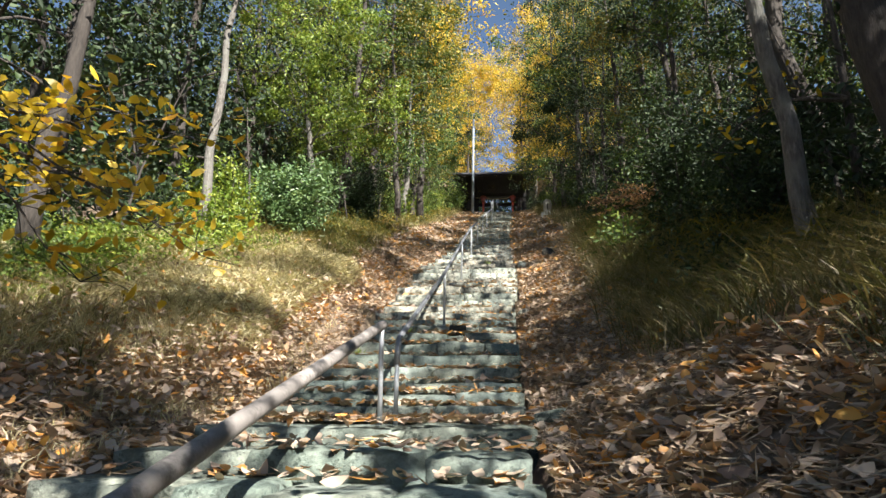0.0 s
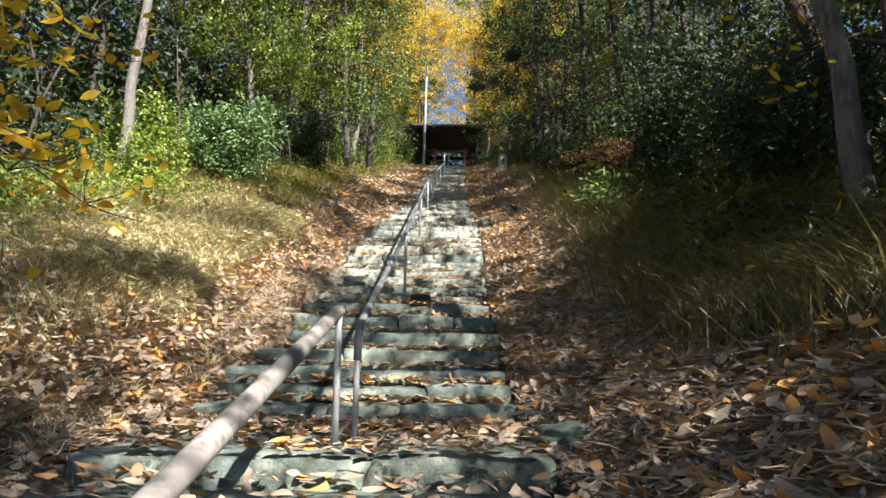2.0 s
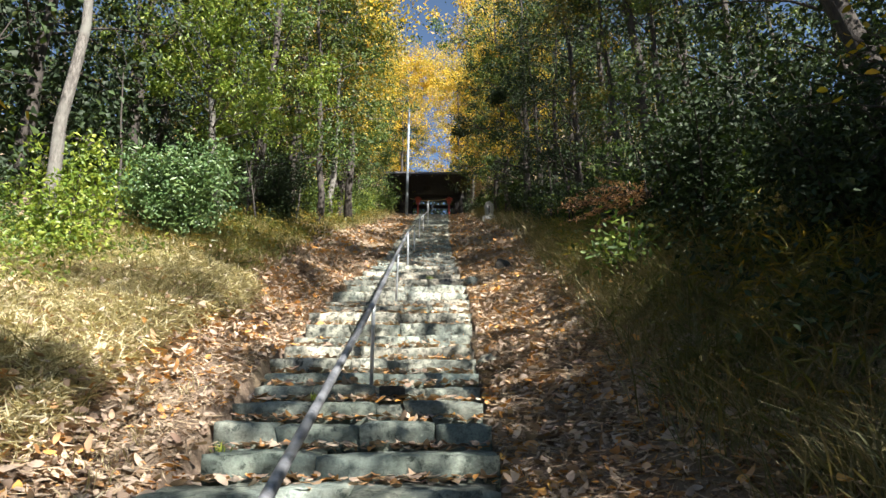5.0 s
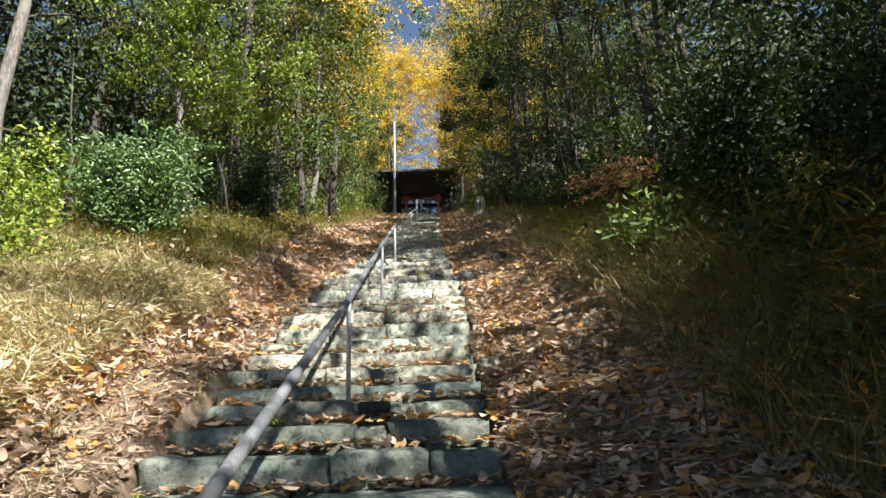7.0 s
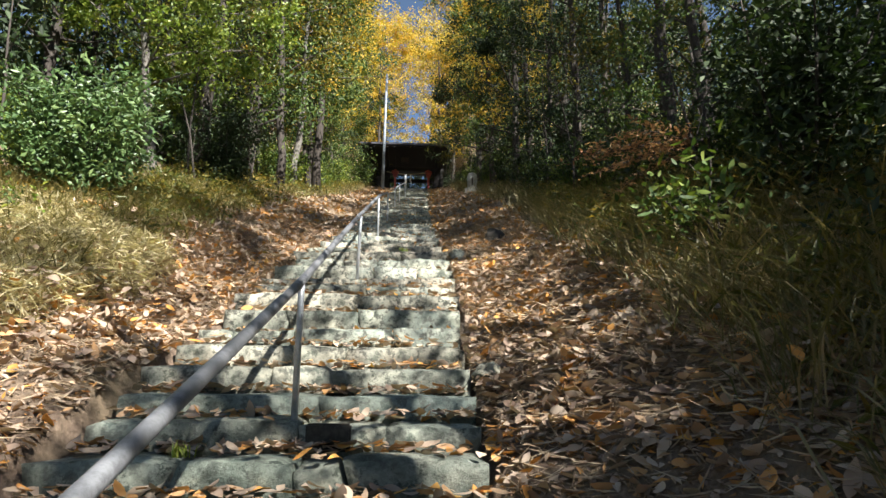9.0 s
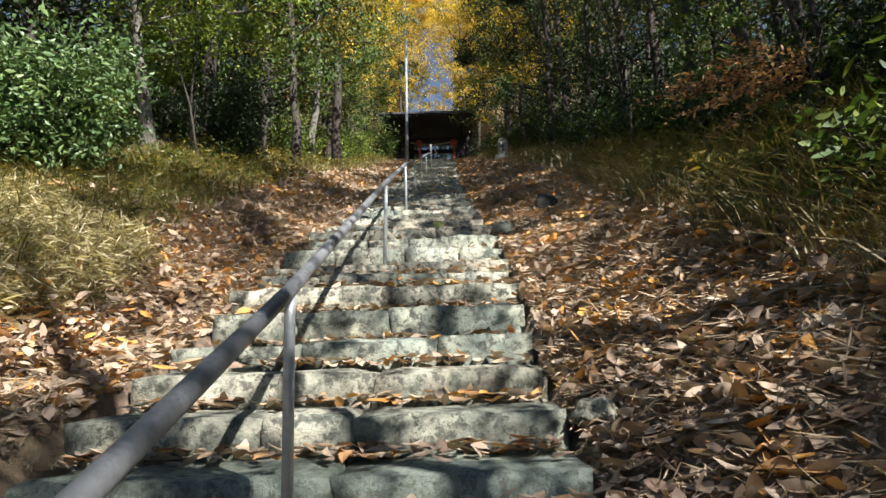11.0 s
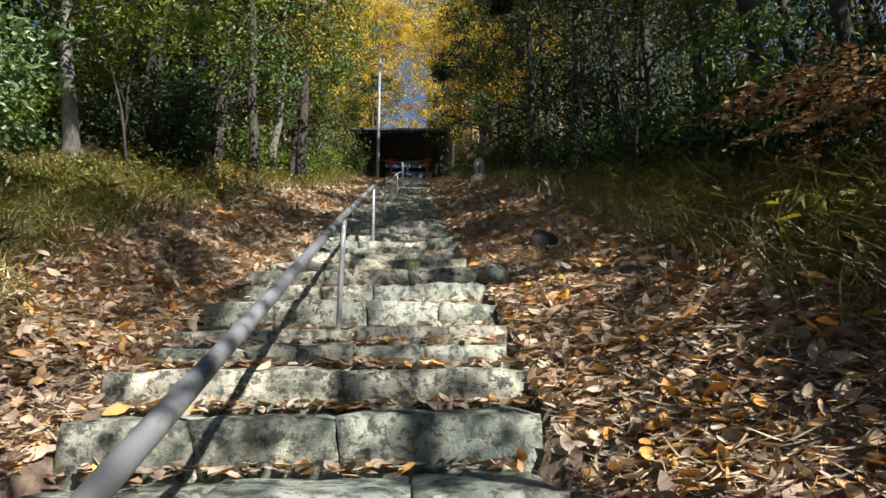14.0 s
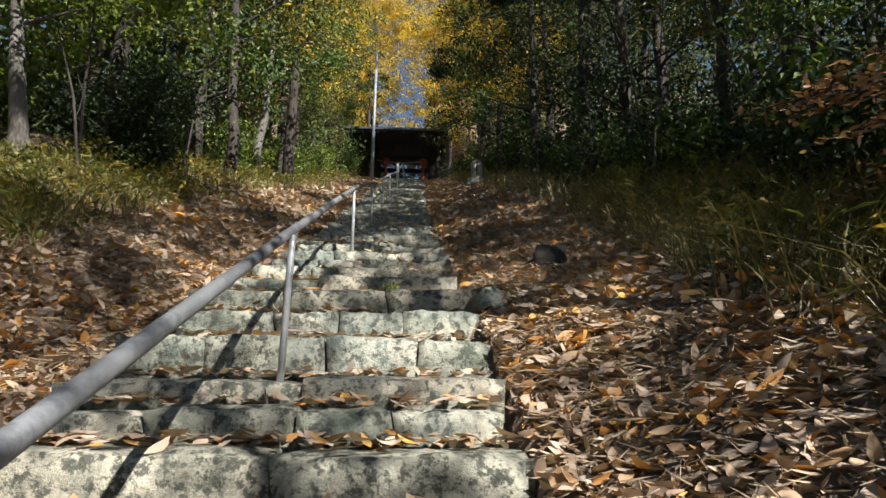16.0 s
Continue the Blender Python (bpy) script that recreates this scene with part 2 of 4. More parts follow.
def tube(bm, points, radii, sides=10, cap=True):
    """A pipe or a limb along points, round, with its own radius at each."""
    rings, pts = [], [Vector(q) for q in points]
    for i, q in enumerate(pts):
        way = (pts[min(i + 1, len(pts) - 1)] - pts[max(i - 1, 0)]).normalized()
        a = way.orthogonal().normalized() if abs(way.z) > 0.95 else way.cross(Vector((0, 0, 1))).normalized()
        b = way.cross(a)
        rings.append([bm.verts.new(q + radii[i] * (math.cos(t) * a + math.sin(t) * b)) for t in (2 * math.pi * k / sides for k in range(sides))])
    for r, s in zip(rings, rings[1:]):
        best = min(range(sides), key=lambda o: sum((r[k].co - s[(k + o) % sides].co).length for k in range(0, sides, 3)))
        for k in range(sides):
            bm.faces.new((r[k], r[(k + 1) % sides], s[(k + 1 + best) % sides], s[(k + best) % sides]))
    if cap:
        bm.faces.new(rings[0][::-1])
        bm.faces.new(rings[-1])


def leaves_mesh(name, centres, length, width, material, gen, flat=0.0, fold=0.25, normals=None, curl=0.12, creased=False):
    """Folded pointed leaves at the centres; flat: how level they lie."""
    n = len(centres)
    ln = length * (gen.uniform(0.45, 1.3, n) if creased else gen.uniform(0.6, 1.25, n))[:, None]
    wd = width * gen.uniform(0.7, 1.2, n)[:, None]
    d = gen.normal(size=(n, 3))
    d[:, 2] *= 1 - flat
    d /= np.linalg.norm(d, axis=1)[:, None]
    up = gen.normal(size=(n, 3)) * (1 - flat) + np.array([0, 0, 1.0]) * (0.35 + flat)
    if normals is not None:
        up += normals * 1.2
    s = np.cross(d, up)
    s /= np.linalg.norm(s, axis=1)[:, None] + 1e-9
    u = np.cross(s, d)
    a = centres - d * ln / 2
    b = centres + d * ln / 2 - u * ln * curl
    l = centres + s * wd / 2 - d * ln * 0.06 + u * wd * fold
    r = centres - s * wd / 2 - d * ln * 0.06 + u * wd * fold
    if not creased:
        verts = np.stack([a, r, b, l], 1).reshape(-1, 3)
        o = 4 * np.arange(n)[:, None]
        tris = np.concatenate([o + [0, 1, 2], o + [0, 2, 3]], 1).reshape(-1, 3)
    else:
        k1, k2 = gen.normal(0.04, 0.10, (n, 1)), gen.normal(0.04, 0.12, (n, 1))
        roll, skew = gen.normal(0, 0.22, (n, 1)), gen.normal(0, 0.08, (n, 1))
        cup = fold * gen.uniform(-0.2, 1.0, (n, 1))
        rows = []
        for f, w in ((-0.5, 0.0), (-0.3, 0.33), (-0.02, 0.5), (0.26, 0.36), (0.5, 0.0)):
            bend = np.where(f < 0, k1, k2) * abs(f * 2) ** 2 * ln
            spine = centres + d * ln * f + s * ln * skew * (1 - (2 * f) ** 2) + u * bend
            if w == 0:
                rows.append(spine)
            else:
                rows += [spine - s * wd * w + u * wd * w * (cup - roll), spine, spine + s * wd * w + u * wd * w * (cup + roll)]
        verts = np.stack(rows, 1).reshape(-1, 3)
        o = 11 * np.arange(n)[:, None]
        fs = [(0, 1, 2), (0, 2, 3), (10, 8, 7), (10, 9, 8)]
        for q in (1, 4):
            fs += [(q, q + 3, q + 4), (q, q + 4, q + 1), (q + 1, q + 4, q + 5), (q + 1, q + 5, q + 2)]
        tris = np.concatenate([o + list(q) for q in fs], 1).reshape(-1, 3)
    return quick_mesh(name, verts, tris, material)


def blades_mesh(name, roots, height, width, material, gen, lean=0.5):
    """Bent grass blades rising from the roots."""
    n = len(roots)
    h = (height * gen.uniform(0.35, 1.2, n))[:, None]
    t = gen.uniform(0, 2 * np.pi, n)
    side = np.stack([np.cos(t), np.sin(t), 0 * t], 1)
    t2 = gen.uniform(0, 2 * np.pi, n)
    bend = np.stack([np.cos(t2), np.sin(t2), 0 * t2], 1) * (lean * gen.uniform(0.1, 1.3, n))[:, None]
    w = (width * gen.uniform(0.6, 1.3, n))[:, None]
    up = np.array([0, 0, 1.0])
    m = roots + h * (0.6 * up + 0.3 * bend)
    tip = roots + h * (0.92 * up + 1.0 * bend)
    verts = np.stack([roots - side * w * 0.35, roots + side * w * 0.35, m + side * w / 2, m - side * w / 2, tip], 1).reshape(-1, 3)
    o = 5 * np.arange(n)[:, None]
    tris = np.concatenate([o + [0, 1, 2], o + [0, 2, 3], o + [3, 2, 4]], 1).reshape(-1, 3)
    return quick_mesh(name, verts, tris, material)


# ---- the slope ----
# the stairs: front edge of each step and the height of its tread
STEPS = [(0.3, 0.12), (0.85, 0.30), (1.35, 0.46), (1.85, 0.63), (2.45, 0.80), (3.1, 0.965), (3.6, 1.10), (4.6, 1.24), (6.2, 1.38), (6.58, 1.52), (6.90, 1.65),
         (7.36, 1.82), (7.87, 2.02), (8.43, 2.23), (8.86, 2.40), (9.28, 2.56), (9.70, 2.71), (10.18, 2.90), (10.75, 3.10), (11.22, 3.27),
         (11.99, 3.54), (12.52, 3.77), (12.90, 3.93), (13.23, 4.08), (13.86, 4.35), (14.50, 4.59), (15.12, 4.83)]
while STEPS[-1][0] < 45.0:
    STEPS.append((STEPS[-1][0] + 0.535 + rng.uniform(-0.04, 0.04), STEPS[-1][1] + 0.1935))
TOP = STEPS[-1][1]
STEPS += [(50.5 + 0.5 * k, TOP + 0.21 * (k + 1)) for k in range(26)]
PROFILE_Y = [-400, -30, -3] + [a for a, b in STEPS] + [75, 400]
PROFILE_Z = [-12, -6, -0.75] + [b for a, b in STEPS] + [TOP + 9.0, TOP + 12]
for k in range(len(PROFILE_Y)):
    if k and PROFILE_Y[k] == 50.5:
        PROFILE_Z[k] = TOP


def stairs_right(y):
    return np.interp(y, [0, 6, 9, 11, 12, 13.3, 20, 26, 46, 55], [0.20, 0.2, 0.18, 0.2, 0.30, 0.31, 0.25, 0.32, 0.75, 0.75])


def stairs_left(y):
    return np.interp(y, [0, 6, 8, 13, 15, 18, 28, 46, 55], [-2.2, -2.2, -2.0, -2.06, -1.9, -1.55, -1.48, -1.3, -1.3])


def height(x, y):
    """The ground: it follows the stairs uphill and rises to both sides."""
    x, y = np.asarray(x, float), np.asarray(y, float)
    P = np.interp(y, PROFILE_Y, PROFILE_Z)
    u = np.maximum(x - stairs_right(y), 0)
    v = np.maximum(stairs_left(y) - x, 0)
    near = np.clip((34 - y) / 10, 0.25, 1)
    right = np.interp(u, [0, 0.15, 0.6, 1.3, 2.4, 3.6, 14], [0, 0.03, 0.28, 0.68, 1.14, 1.55, 4.6]) * np.interp(y, [11.5, 14.5, 30, 36], [1, 0.55, 0.5, 0.25])
    left = np.interp(v, [0, 0.6, 1.3, 2.2, 4.2, 14], [0, 0.05, 0.33, 0.58, 1.05, 3.0]) * near
    gully = 0.26 * np.exp(-((v - 0.55) / 0.55) ** 2) * np.exp(-((y - 13.6) / 2.6) ** 2) * (v > 0)
    knoll = 0.20 * np.exp(-((v - 0.35) / 0.45) ** 2) * np.exp(-((y - 9.6) / 1.1) ** 2) * (v > 0)
    hill = np.clip(0.55 * (y - 49), 0, 9) * np.clip((u + v - 2.2) / 1.5, 0, 1) * (y < 120)
    inside = (u <= 0) & (v <= 0)
    lumps = 0.035 * np.sin(2.1 * x + 1.3 * y) + 0.03 * np.sin(3.7 * x - 2.9 * y + 1) + 0.02 * np.sin(7.3 * x + 6.1 * y)
    off = np.clip((u + v) / 0.5, 0, 1)
    return P - 0.09 + hill + right + left - gully + knoll + lumps * off - 0.28 * inside


def axis_points(edges):
    out = []
    for a, b, step in edges:
        out += list(np.arange(a, b, step))
    return np.array(out + [edges[-1][1]])


gx = axis_points([(-400, -60, 40), (-60, -16, 4), (-16, -6, 0.6), (-6, 4, 0.14), (4, 16, 0.6), (16, 60, 4), (60, 400, 40)])
gy = axis_points([(-400, -40, 40), (-40, -2, 2.5), (-2, 20, 0.16), (20, 56, 0.6), (56, 100, 5), (100, 400, 40)])
X, Y = np.meshgrid(gx, gy)
gv = np.stack([X, Y, height(X, Y)], 2).reshape(-1, 3)
ii = (np.arange(len(gy) - 1)[:, None] * len(gx) + np.arange(len(gx) - 1)[None, :]).reshape(-1, 1)
ground = new("ground", quick_mesh("ground", gv, ii + np.array([0, 1, len(gx) + 1, len(gx)]), SOIL, True))
tagged(ground, "brown leaf-strewn forest soil sloping uphill beside the stairs", "ground", kind="structure")

# ---- trees ----


def limb_points(start, way, length, n, gen, droop=0.0, wander=0.12):
    pts, q, w = [Vector(start)], Vector(start), Vector(way).normalized()
    for i in range(n):
        w = (w + Vector(gen.normal(size=3) * wander) + Vector((0, 0, -droop))).normalized()
        q = q + w * length / n
        pts.append(q.copy())
    return pts


def make_tree(name, label, category, group, tall, trunk_r, crown_from, spread, leaf, leaf_len, count, seed, lean=(0, 0), bark=BARK, limbs=12, clump=0.55):
    """Tapered trunk, limbs, and a crown of leaf clumps round the limbs. Stands at the origin."""
    gen = np.random.default_rng(seed)
    tree = thing(name, (0, 0, 0), label, category, group)
    bm = bmesh.new()
    trunk = []
    for i in range(13):
        f = i / 12
        q = Vector((lean[0] * f, lean[1] * f, tall * f)) + Vector((*(gen.normal(size=2) * 0.012 * tall * (0.1 if i == 0 else 0.3)), 0))
        trunk.append(q)
    trunk[0].z = -0.3
    radii = [trunk_r * (1.35 if i == 0 else 1.0) * (1 - 0.85 * i / 12) for i in range(13)]
    tube(bm, trunk, radii, 12)
    part("trunk", bm, bark, tree, smooth=True)
    bm = bmesh.new()
    tips = []
    for k in range(limbs):
        f = crown_from + (1 - crown_from) * (k + gen.uniform(0, 0.9)) / limbs
        i = min(int(f * 12), 11)
        start = trunk[i].lerp(trunk[i + 1], f * 12 - i)
        t = k * 2.4 + gen.uniform(-0.5, 0.5)
        rise = 0.25 + 0.9 * f
        reach = spread * (0.45 + 0.75 * math.sin(math.pi * min(max((f - crown_from) / (1 - crown_from + 1e-6), 0.12), 0.95))) * gen.uniform(0.7, 1.15)
        pts = limb_points(start, (math.cos(t), math.sin(t), rise * 0.9), reach, 6, gen, 0.02)
        r0 = max(trunk_r * (1 - 0.85 * f) * 0.33, 0.008)
        tube(bm, pts, [r0 * (1 - 0.8 * j / 6) for j in range(7)], 6)
        tips += [(pts[j], 0.3 + 0.7 * j / 6) for j in (3, 4, 5, 6)]
        for j in (3, 4, 5):
            side = limb_points(pts[j], Vector(gen.normal(size=3)) + (pts[6] - pts[0]).normalized(), reach * 0.4, 3, gen)
            tube(bm, side, [r0 * 0.4, r0 * 0.3, r0 * 0.2, r0 * 0.08], 4)
            tips += [(side[2], 0.9), (side[3], 1.0)]
    tips.append((trunk[12], 1.0))
    part("branchwork", bm, bark, tree, smooth=True)["kind"] = "stuff"
    base = np.array([tuple(q) for q, w in tips])
    weight = np.array([w for q, w in tips]) * gen.gamma(0.45, 1.0, len(tips))
    pick = gen.choice(len(base), size=count, p=weight / weight.sum())
    sub = gen.normal(size=(len(base), 3, 3)) * clump * 0.75
    puff = sub[pick, gen.integers(0, 3, count)]
    centres = base[pick] + puff + gen.normal(size=(count, 3)) * clump * np.array([0.36, 0.36, 0.19])
    child("crown", leaves_mesh("crown", centres, leaf_len, leaf_len * 0.5, leaf, gen), tree)
    return tree


def make_bush(name, label, category, group, tall, spread, leaf, leaf_len, count, seed, stems=7, flat=0.2, width=0.48, bare=0.0, shaped=False):
    """Thin stems that fan out from the root, and leaf clumps along them."""
    gen = np.random.default_rng(seed)
    bush = thing(name, (0, 0, 0), label, category, group)
    bm, tips = bmesh.new(), []
    for k in range(stems):
        t = 2 * math.pi * k / stems + gen.uniform(-0.4, 0.4)
        out = gen.uniform(0.25, 1.0) * spread / tall
        pts = limb_points((0, 0, -0.1), (math.cos(t) * out, math.sin(t) * out, 1), tall * gen.uniform(0.7, 1.05), 6, gen, 0.02, 0.13)
        tube(bm, pts, [0.02 * (1 - 0.8 * j / 6) for j in range(7)], 5)
        tips += pts[1:]
        for j in (1, 2, 3, 4, 5):
            side = limb_points(pts[j], (gen.normal(), gen.normal(), 0.35), spread * 0.5, 3, gen, 0.03)
            tube(bm, side, [0.008, 0.006, 0.005, 0.003], 4)
            tips += side[1:]
    part("stemwork", bm, DARKBARK, bush, smooth=True)["kind"] = "stuff"
    base = np.array([tuple(q) for q in tips if q.z > bare * tall])
    pick = gen.integers(0, len(base), count)
    centres = base[pick] + gen.normal(size=(count, 3)) * np.array([0.16, 0.16, 0.11]) * (tall / 2) ** 0.4
    centres[:, 2] = np.maximum(centres[:, 2], 0.03)
    child("foliage", leaves_mesh("foliage", centres, leaf_len, leaf_len * width, leaf, gen, flat, 0.25, None, 0.12, shaped), bush)
    return bush


def spot(x, y, sink=0.0):
    return float(x), float(y), float(height(x, y)) - sink


def put(ob, x, y, turn=0.0, size=1.0):
    ob.matrix_basis = pose(*spot(x, y), 0, 0, turn) @ Matrix.Scale(size, 4)
    return ob


def again(ob, x, y, turn=0.0, size=1.0):
    return copy_thing(ob, pose(*spot(x, y), 0, 0, turn) @ Matrix.Scale(size / ob.scale[0], 4))

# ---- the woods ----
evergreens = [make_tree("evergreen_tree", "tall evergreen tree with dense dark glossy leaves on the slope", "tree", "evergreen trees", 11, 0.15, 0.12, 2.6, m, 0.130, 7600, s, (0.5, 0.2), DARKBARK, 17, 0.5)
              for s, m in ((11, EVERGREEN), (12, SHADEDGREEN), (13, EVERGREEN))]
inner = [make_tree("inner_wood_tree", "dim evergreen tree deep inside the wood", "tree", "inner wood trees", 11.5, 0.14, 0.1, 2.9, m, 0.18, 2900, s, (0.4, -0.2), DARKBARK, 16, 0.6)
         for s, m in ((14, EVERGREEN), (15, SHADEDGREEN))]
olives = [make_tree("turning_tree", "slim woodland tree with olive and yellowing leaves", "tree", "turning trees", 11, 0.11, 0.2, 2.5, OLIVE, 0.125, 7000, s, (0.4, -0.3), DARKBARK, 15, 0.5) for s in (21, 22)]
oranges = [make_tree("autumn_tree", "tall tree in orange and yellow autumn leaf above the stairs", "tree", "autumn trees", 12, 0.13, 0.25, 3.0, ORANGE, 0.155, 7000, s, (0.3, 0.3), DARKBARK, 15, 0.6) for s in (31, 32)]
bushes = [make_bush("shrub", "leafy green shrub in the undergrowth", "shrub", "undergrowth shrubs", 2.1, 1.1, m, 0.16, 1150, s) for s, m in ((41, EVERGREEN), (42, SHADEDGREEN), (43, LIGHTGREEN))]


def plant(kind, index, x, y, turn, size):
    """The first of a kind stands itself, the next ones are copies."""
    proto = kind[index]
    key = proto.name
    if key in planted:
        again(proto, x, y, turn, size)
    else:
        planted.add(key)
        put(proto, x, y, turn, size)


planted = set()
gen = np.random.default_rng(5)
# left woods: rows of trees going back from the bank
for row, (x0, x1) in enumerate(((-6.6, -5.8), (-9.5, -7.8), (-12.5, -10.5), (-17, -14))):
    for y in np.arange(7 + row, 50, 2.9 + 0.5 * row):
        x = gen.uniform(x0, x1) + (0.9 if y > 19 and row == 0 else 0)
        if row == 0 and y < 21:
            continue
        which = gen.uniform()
        kind = (evergreens if row == 0 else inner) if which < (0.66 if row == 0 else 0.84) else olives if y < 26 or which < 0.9 else oranges
        # inner rows mostly take the darker leaves, standing in for shade
        plant(kind, 1 if kind is inner and gen.uniform() < 0.9 else gen.integers(0, len(kind)), x, y + gen.uniform(-1, 1), gen.uniform(0, 360), gen.uniform(0.85, 1.25))
# right woods
for row, (x0, x1) in enumerate(((4.2, 5.0), (6.5, 8.0), (9.5, 11.5), (13.5, 16))):
    for y in np.arange(9.5 + row, 50, 2.9 + 0.5 * row):
        x = gen.uniform(x0, x1) - (0.5 if y > 20 and row == 0 else 0)
        if (row == 0 and y < 14) or (row == 1 and y < 11):
            continue
        which = gen.uniform()
        kind = (evergreens if row == 0 else inner) if which < (0.9 if y < 27 else 0.78) else olives if y < 27 or which < 0.9 else oranges
        # mostly the darker-leaved variants, so that this side looks shaded
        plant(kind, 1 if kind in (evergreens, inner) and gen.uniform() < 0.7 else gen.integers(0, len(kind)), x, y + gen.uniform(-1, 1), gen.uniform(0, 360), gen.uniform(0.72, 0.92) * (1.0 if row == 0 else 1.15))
# added trees, mostly out of view, whose crowns shade the first flights and banks
for x, y, k, turn, size in ((5.4, 1.0, 0, 40, 0.52), (6.3, 2.7, 1, 140, 0.6), (5.6, -2.0, 0, 20, 0.8), (3.7, -1.6, 1, 200, 0.98), (6.3, -0.6, 0, 100, 0.6), (7.6, 4.0, 1, 10, 0.7), (8.6, 7.2, 0, 310, 0.6), (6.5, 7.6, 1, 260, 0.8),
                            (8.5, -3, 0, 0, 0.9), (2.0, -2.6, 1, 30, 1.0), (6.3, 9.4, 1, 90, 0.62), (5.9, 10.4, 0, 190, 0.42), (-4.5, -6, 0, 77, 1.0), (-9.5, 3.5, 0, 120, 1.0), (-10.5, -2, 1, 10, 1.0), (6, -9, 0, 0, 1), (11.9, 6.2, 0, 160, 0.9), (10.2, 8.8, 1, 250, 1.1), (14.5, 1.5, 0, 310, 1.2), (13, 9, 1, 20, 1.2)):
    plant(evergreens if y > -3 and abs(x) < 7 else inner, k % 2, x, y, turn, size)
for x, y, k, turn, size in ((3.3, 26.5, 0, 60, 1.0), (3.2, 31.2, 1, 150, 1.05), (3.1, 36.5, 0, 280, 1.0), (5.2, 22.5, 1, 20, 1.0), (5.5, 29, 0, 330, 1.1)):
    plant(evergreens, k, x, y, turn, size)
# autumn trees round the shrine gate
for x, y, k, turn, size in ((-4.0, 54, 1, 80, 1.2), (5.6, 36, 1, 160, 1.15), (3.9, 42, 0, 200, 1.2), (3.0, 56, 0, 300, 1.1), (-7, 46, 1, 20, 1.2), (-4.6, 32, 1, 140, 1.0), (-5.6, 44, 1, 220, 1.2), (-3.9, 29.5, 0, 250, 1.3), (-2.8, 54, 0, 200, 1.15), (-2.6, 60, 1, 110, 1.35), (2.5, 63, 0, 40, 1.35), (2.0, 55.8, 1, 200, 1.25)):
    plant(oranges, k, x, y, turn, size)
for x, y, k in ((-4.0, 23.3, 0), (-5.7, 40, 1), (-5.4, 35, 0), (-5.9, 48, 1), (3.6, 41, 1), (-2.7, 58, 0), (4, 59, 1), (-8, 56, 0), (8, 56, 1)):
    plant(olives, k, x, y, 40 * x, 1.1)
# shrubs along both edges of the wood
for y in np.arange(12, 44, 1.25):
    for s in (-1, 1):
        for lane in (0, 1):
            if s < 0 and y < 21 and lane == 0:
                continue
            x = (gen.uniform(-6.3, -5.0) if y < 24 else gen.uniform(-5.6, -4.2)) - lane * 1.8 if s < 0 else gen.uniform(3.3, 4.2) + lane * 1.7
            plant(bushes, gen.integers(0, 2) if s > 0 else gen.integers(0, 3), x, y + gen.uniform(-0.5, 0.5), gen.uniform(0, 360), gen.uniform(0.55, 1.0))
for y in np.arange(1, 12, 1.4):
    plant(bushes, gen.integers(0, 2), gen.uniform(-9.5, -7.5), y, gen.uniform(0, 360), gen.uniform(0.7, 1.1))
    plant(bushes, 1, gen.uniform(4.2, 5.2), y, gen.uniform(0, 360), gen.uniform(0.7, 1.1))
for x, y in ((-4.0, 47.5), (-5.2, 49), (-3.9, 50.5), (-5.5, 52), (-4.2, 53.5), (-6.6, 50.5), (2.9, 48.5), (3.8, 50), (2.9, 51.5), (4.6, 52.5), (3.3, 54), (-3.6, 45.6), (-4.8, 45.0), (-2.6, 65.2), (-1.3, 65.6), (0.1, 65.2), (1.4, 65.5)):
    plant(bushes, int(abs(x * 10)) % 2, x, y, 77 * x, 1.1 if y < 60 else 1.5)
for k in evergreens + inner + olives + oranges + bushes:
    assert k.name in planted


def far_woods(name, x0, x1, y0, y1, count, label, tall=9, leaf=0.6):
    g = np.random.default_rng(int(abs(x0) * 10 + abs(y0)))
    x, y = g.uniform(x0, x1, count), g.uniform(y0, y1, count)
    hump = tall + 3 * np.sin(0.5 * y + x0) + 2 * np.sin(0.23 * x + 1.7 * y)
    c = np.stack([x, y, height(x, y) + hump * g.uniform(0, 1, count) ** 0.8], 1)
    tagged(new(name, leaves_mesh(name, c, leaf, leaf * 0.6, SHADEDGREEN, g)), label, "woods", kind="stuff")


# leaves in the shade tone darken the gaps between the trunks
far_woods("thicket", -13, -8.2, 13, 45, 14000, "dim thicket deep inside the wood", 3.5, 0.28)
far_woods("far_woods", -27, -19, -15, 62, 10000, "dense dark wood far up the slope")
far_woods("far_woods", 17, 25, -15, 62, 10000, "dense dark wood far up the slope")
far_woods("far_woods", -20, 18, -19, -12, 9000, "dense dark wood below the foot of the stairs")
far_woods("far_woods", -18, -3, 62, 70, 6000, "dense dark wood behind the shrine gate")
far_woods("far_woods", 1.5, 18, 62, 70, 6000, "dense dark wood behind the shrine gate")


def single_tree(name, label, x, y, **kw):
    return put(make_tree(name, label, "tree", "", **kw), x, y)


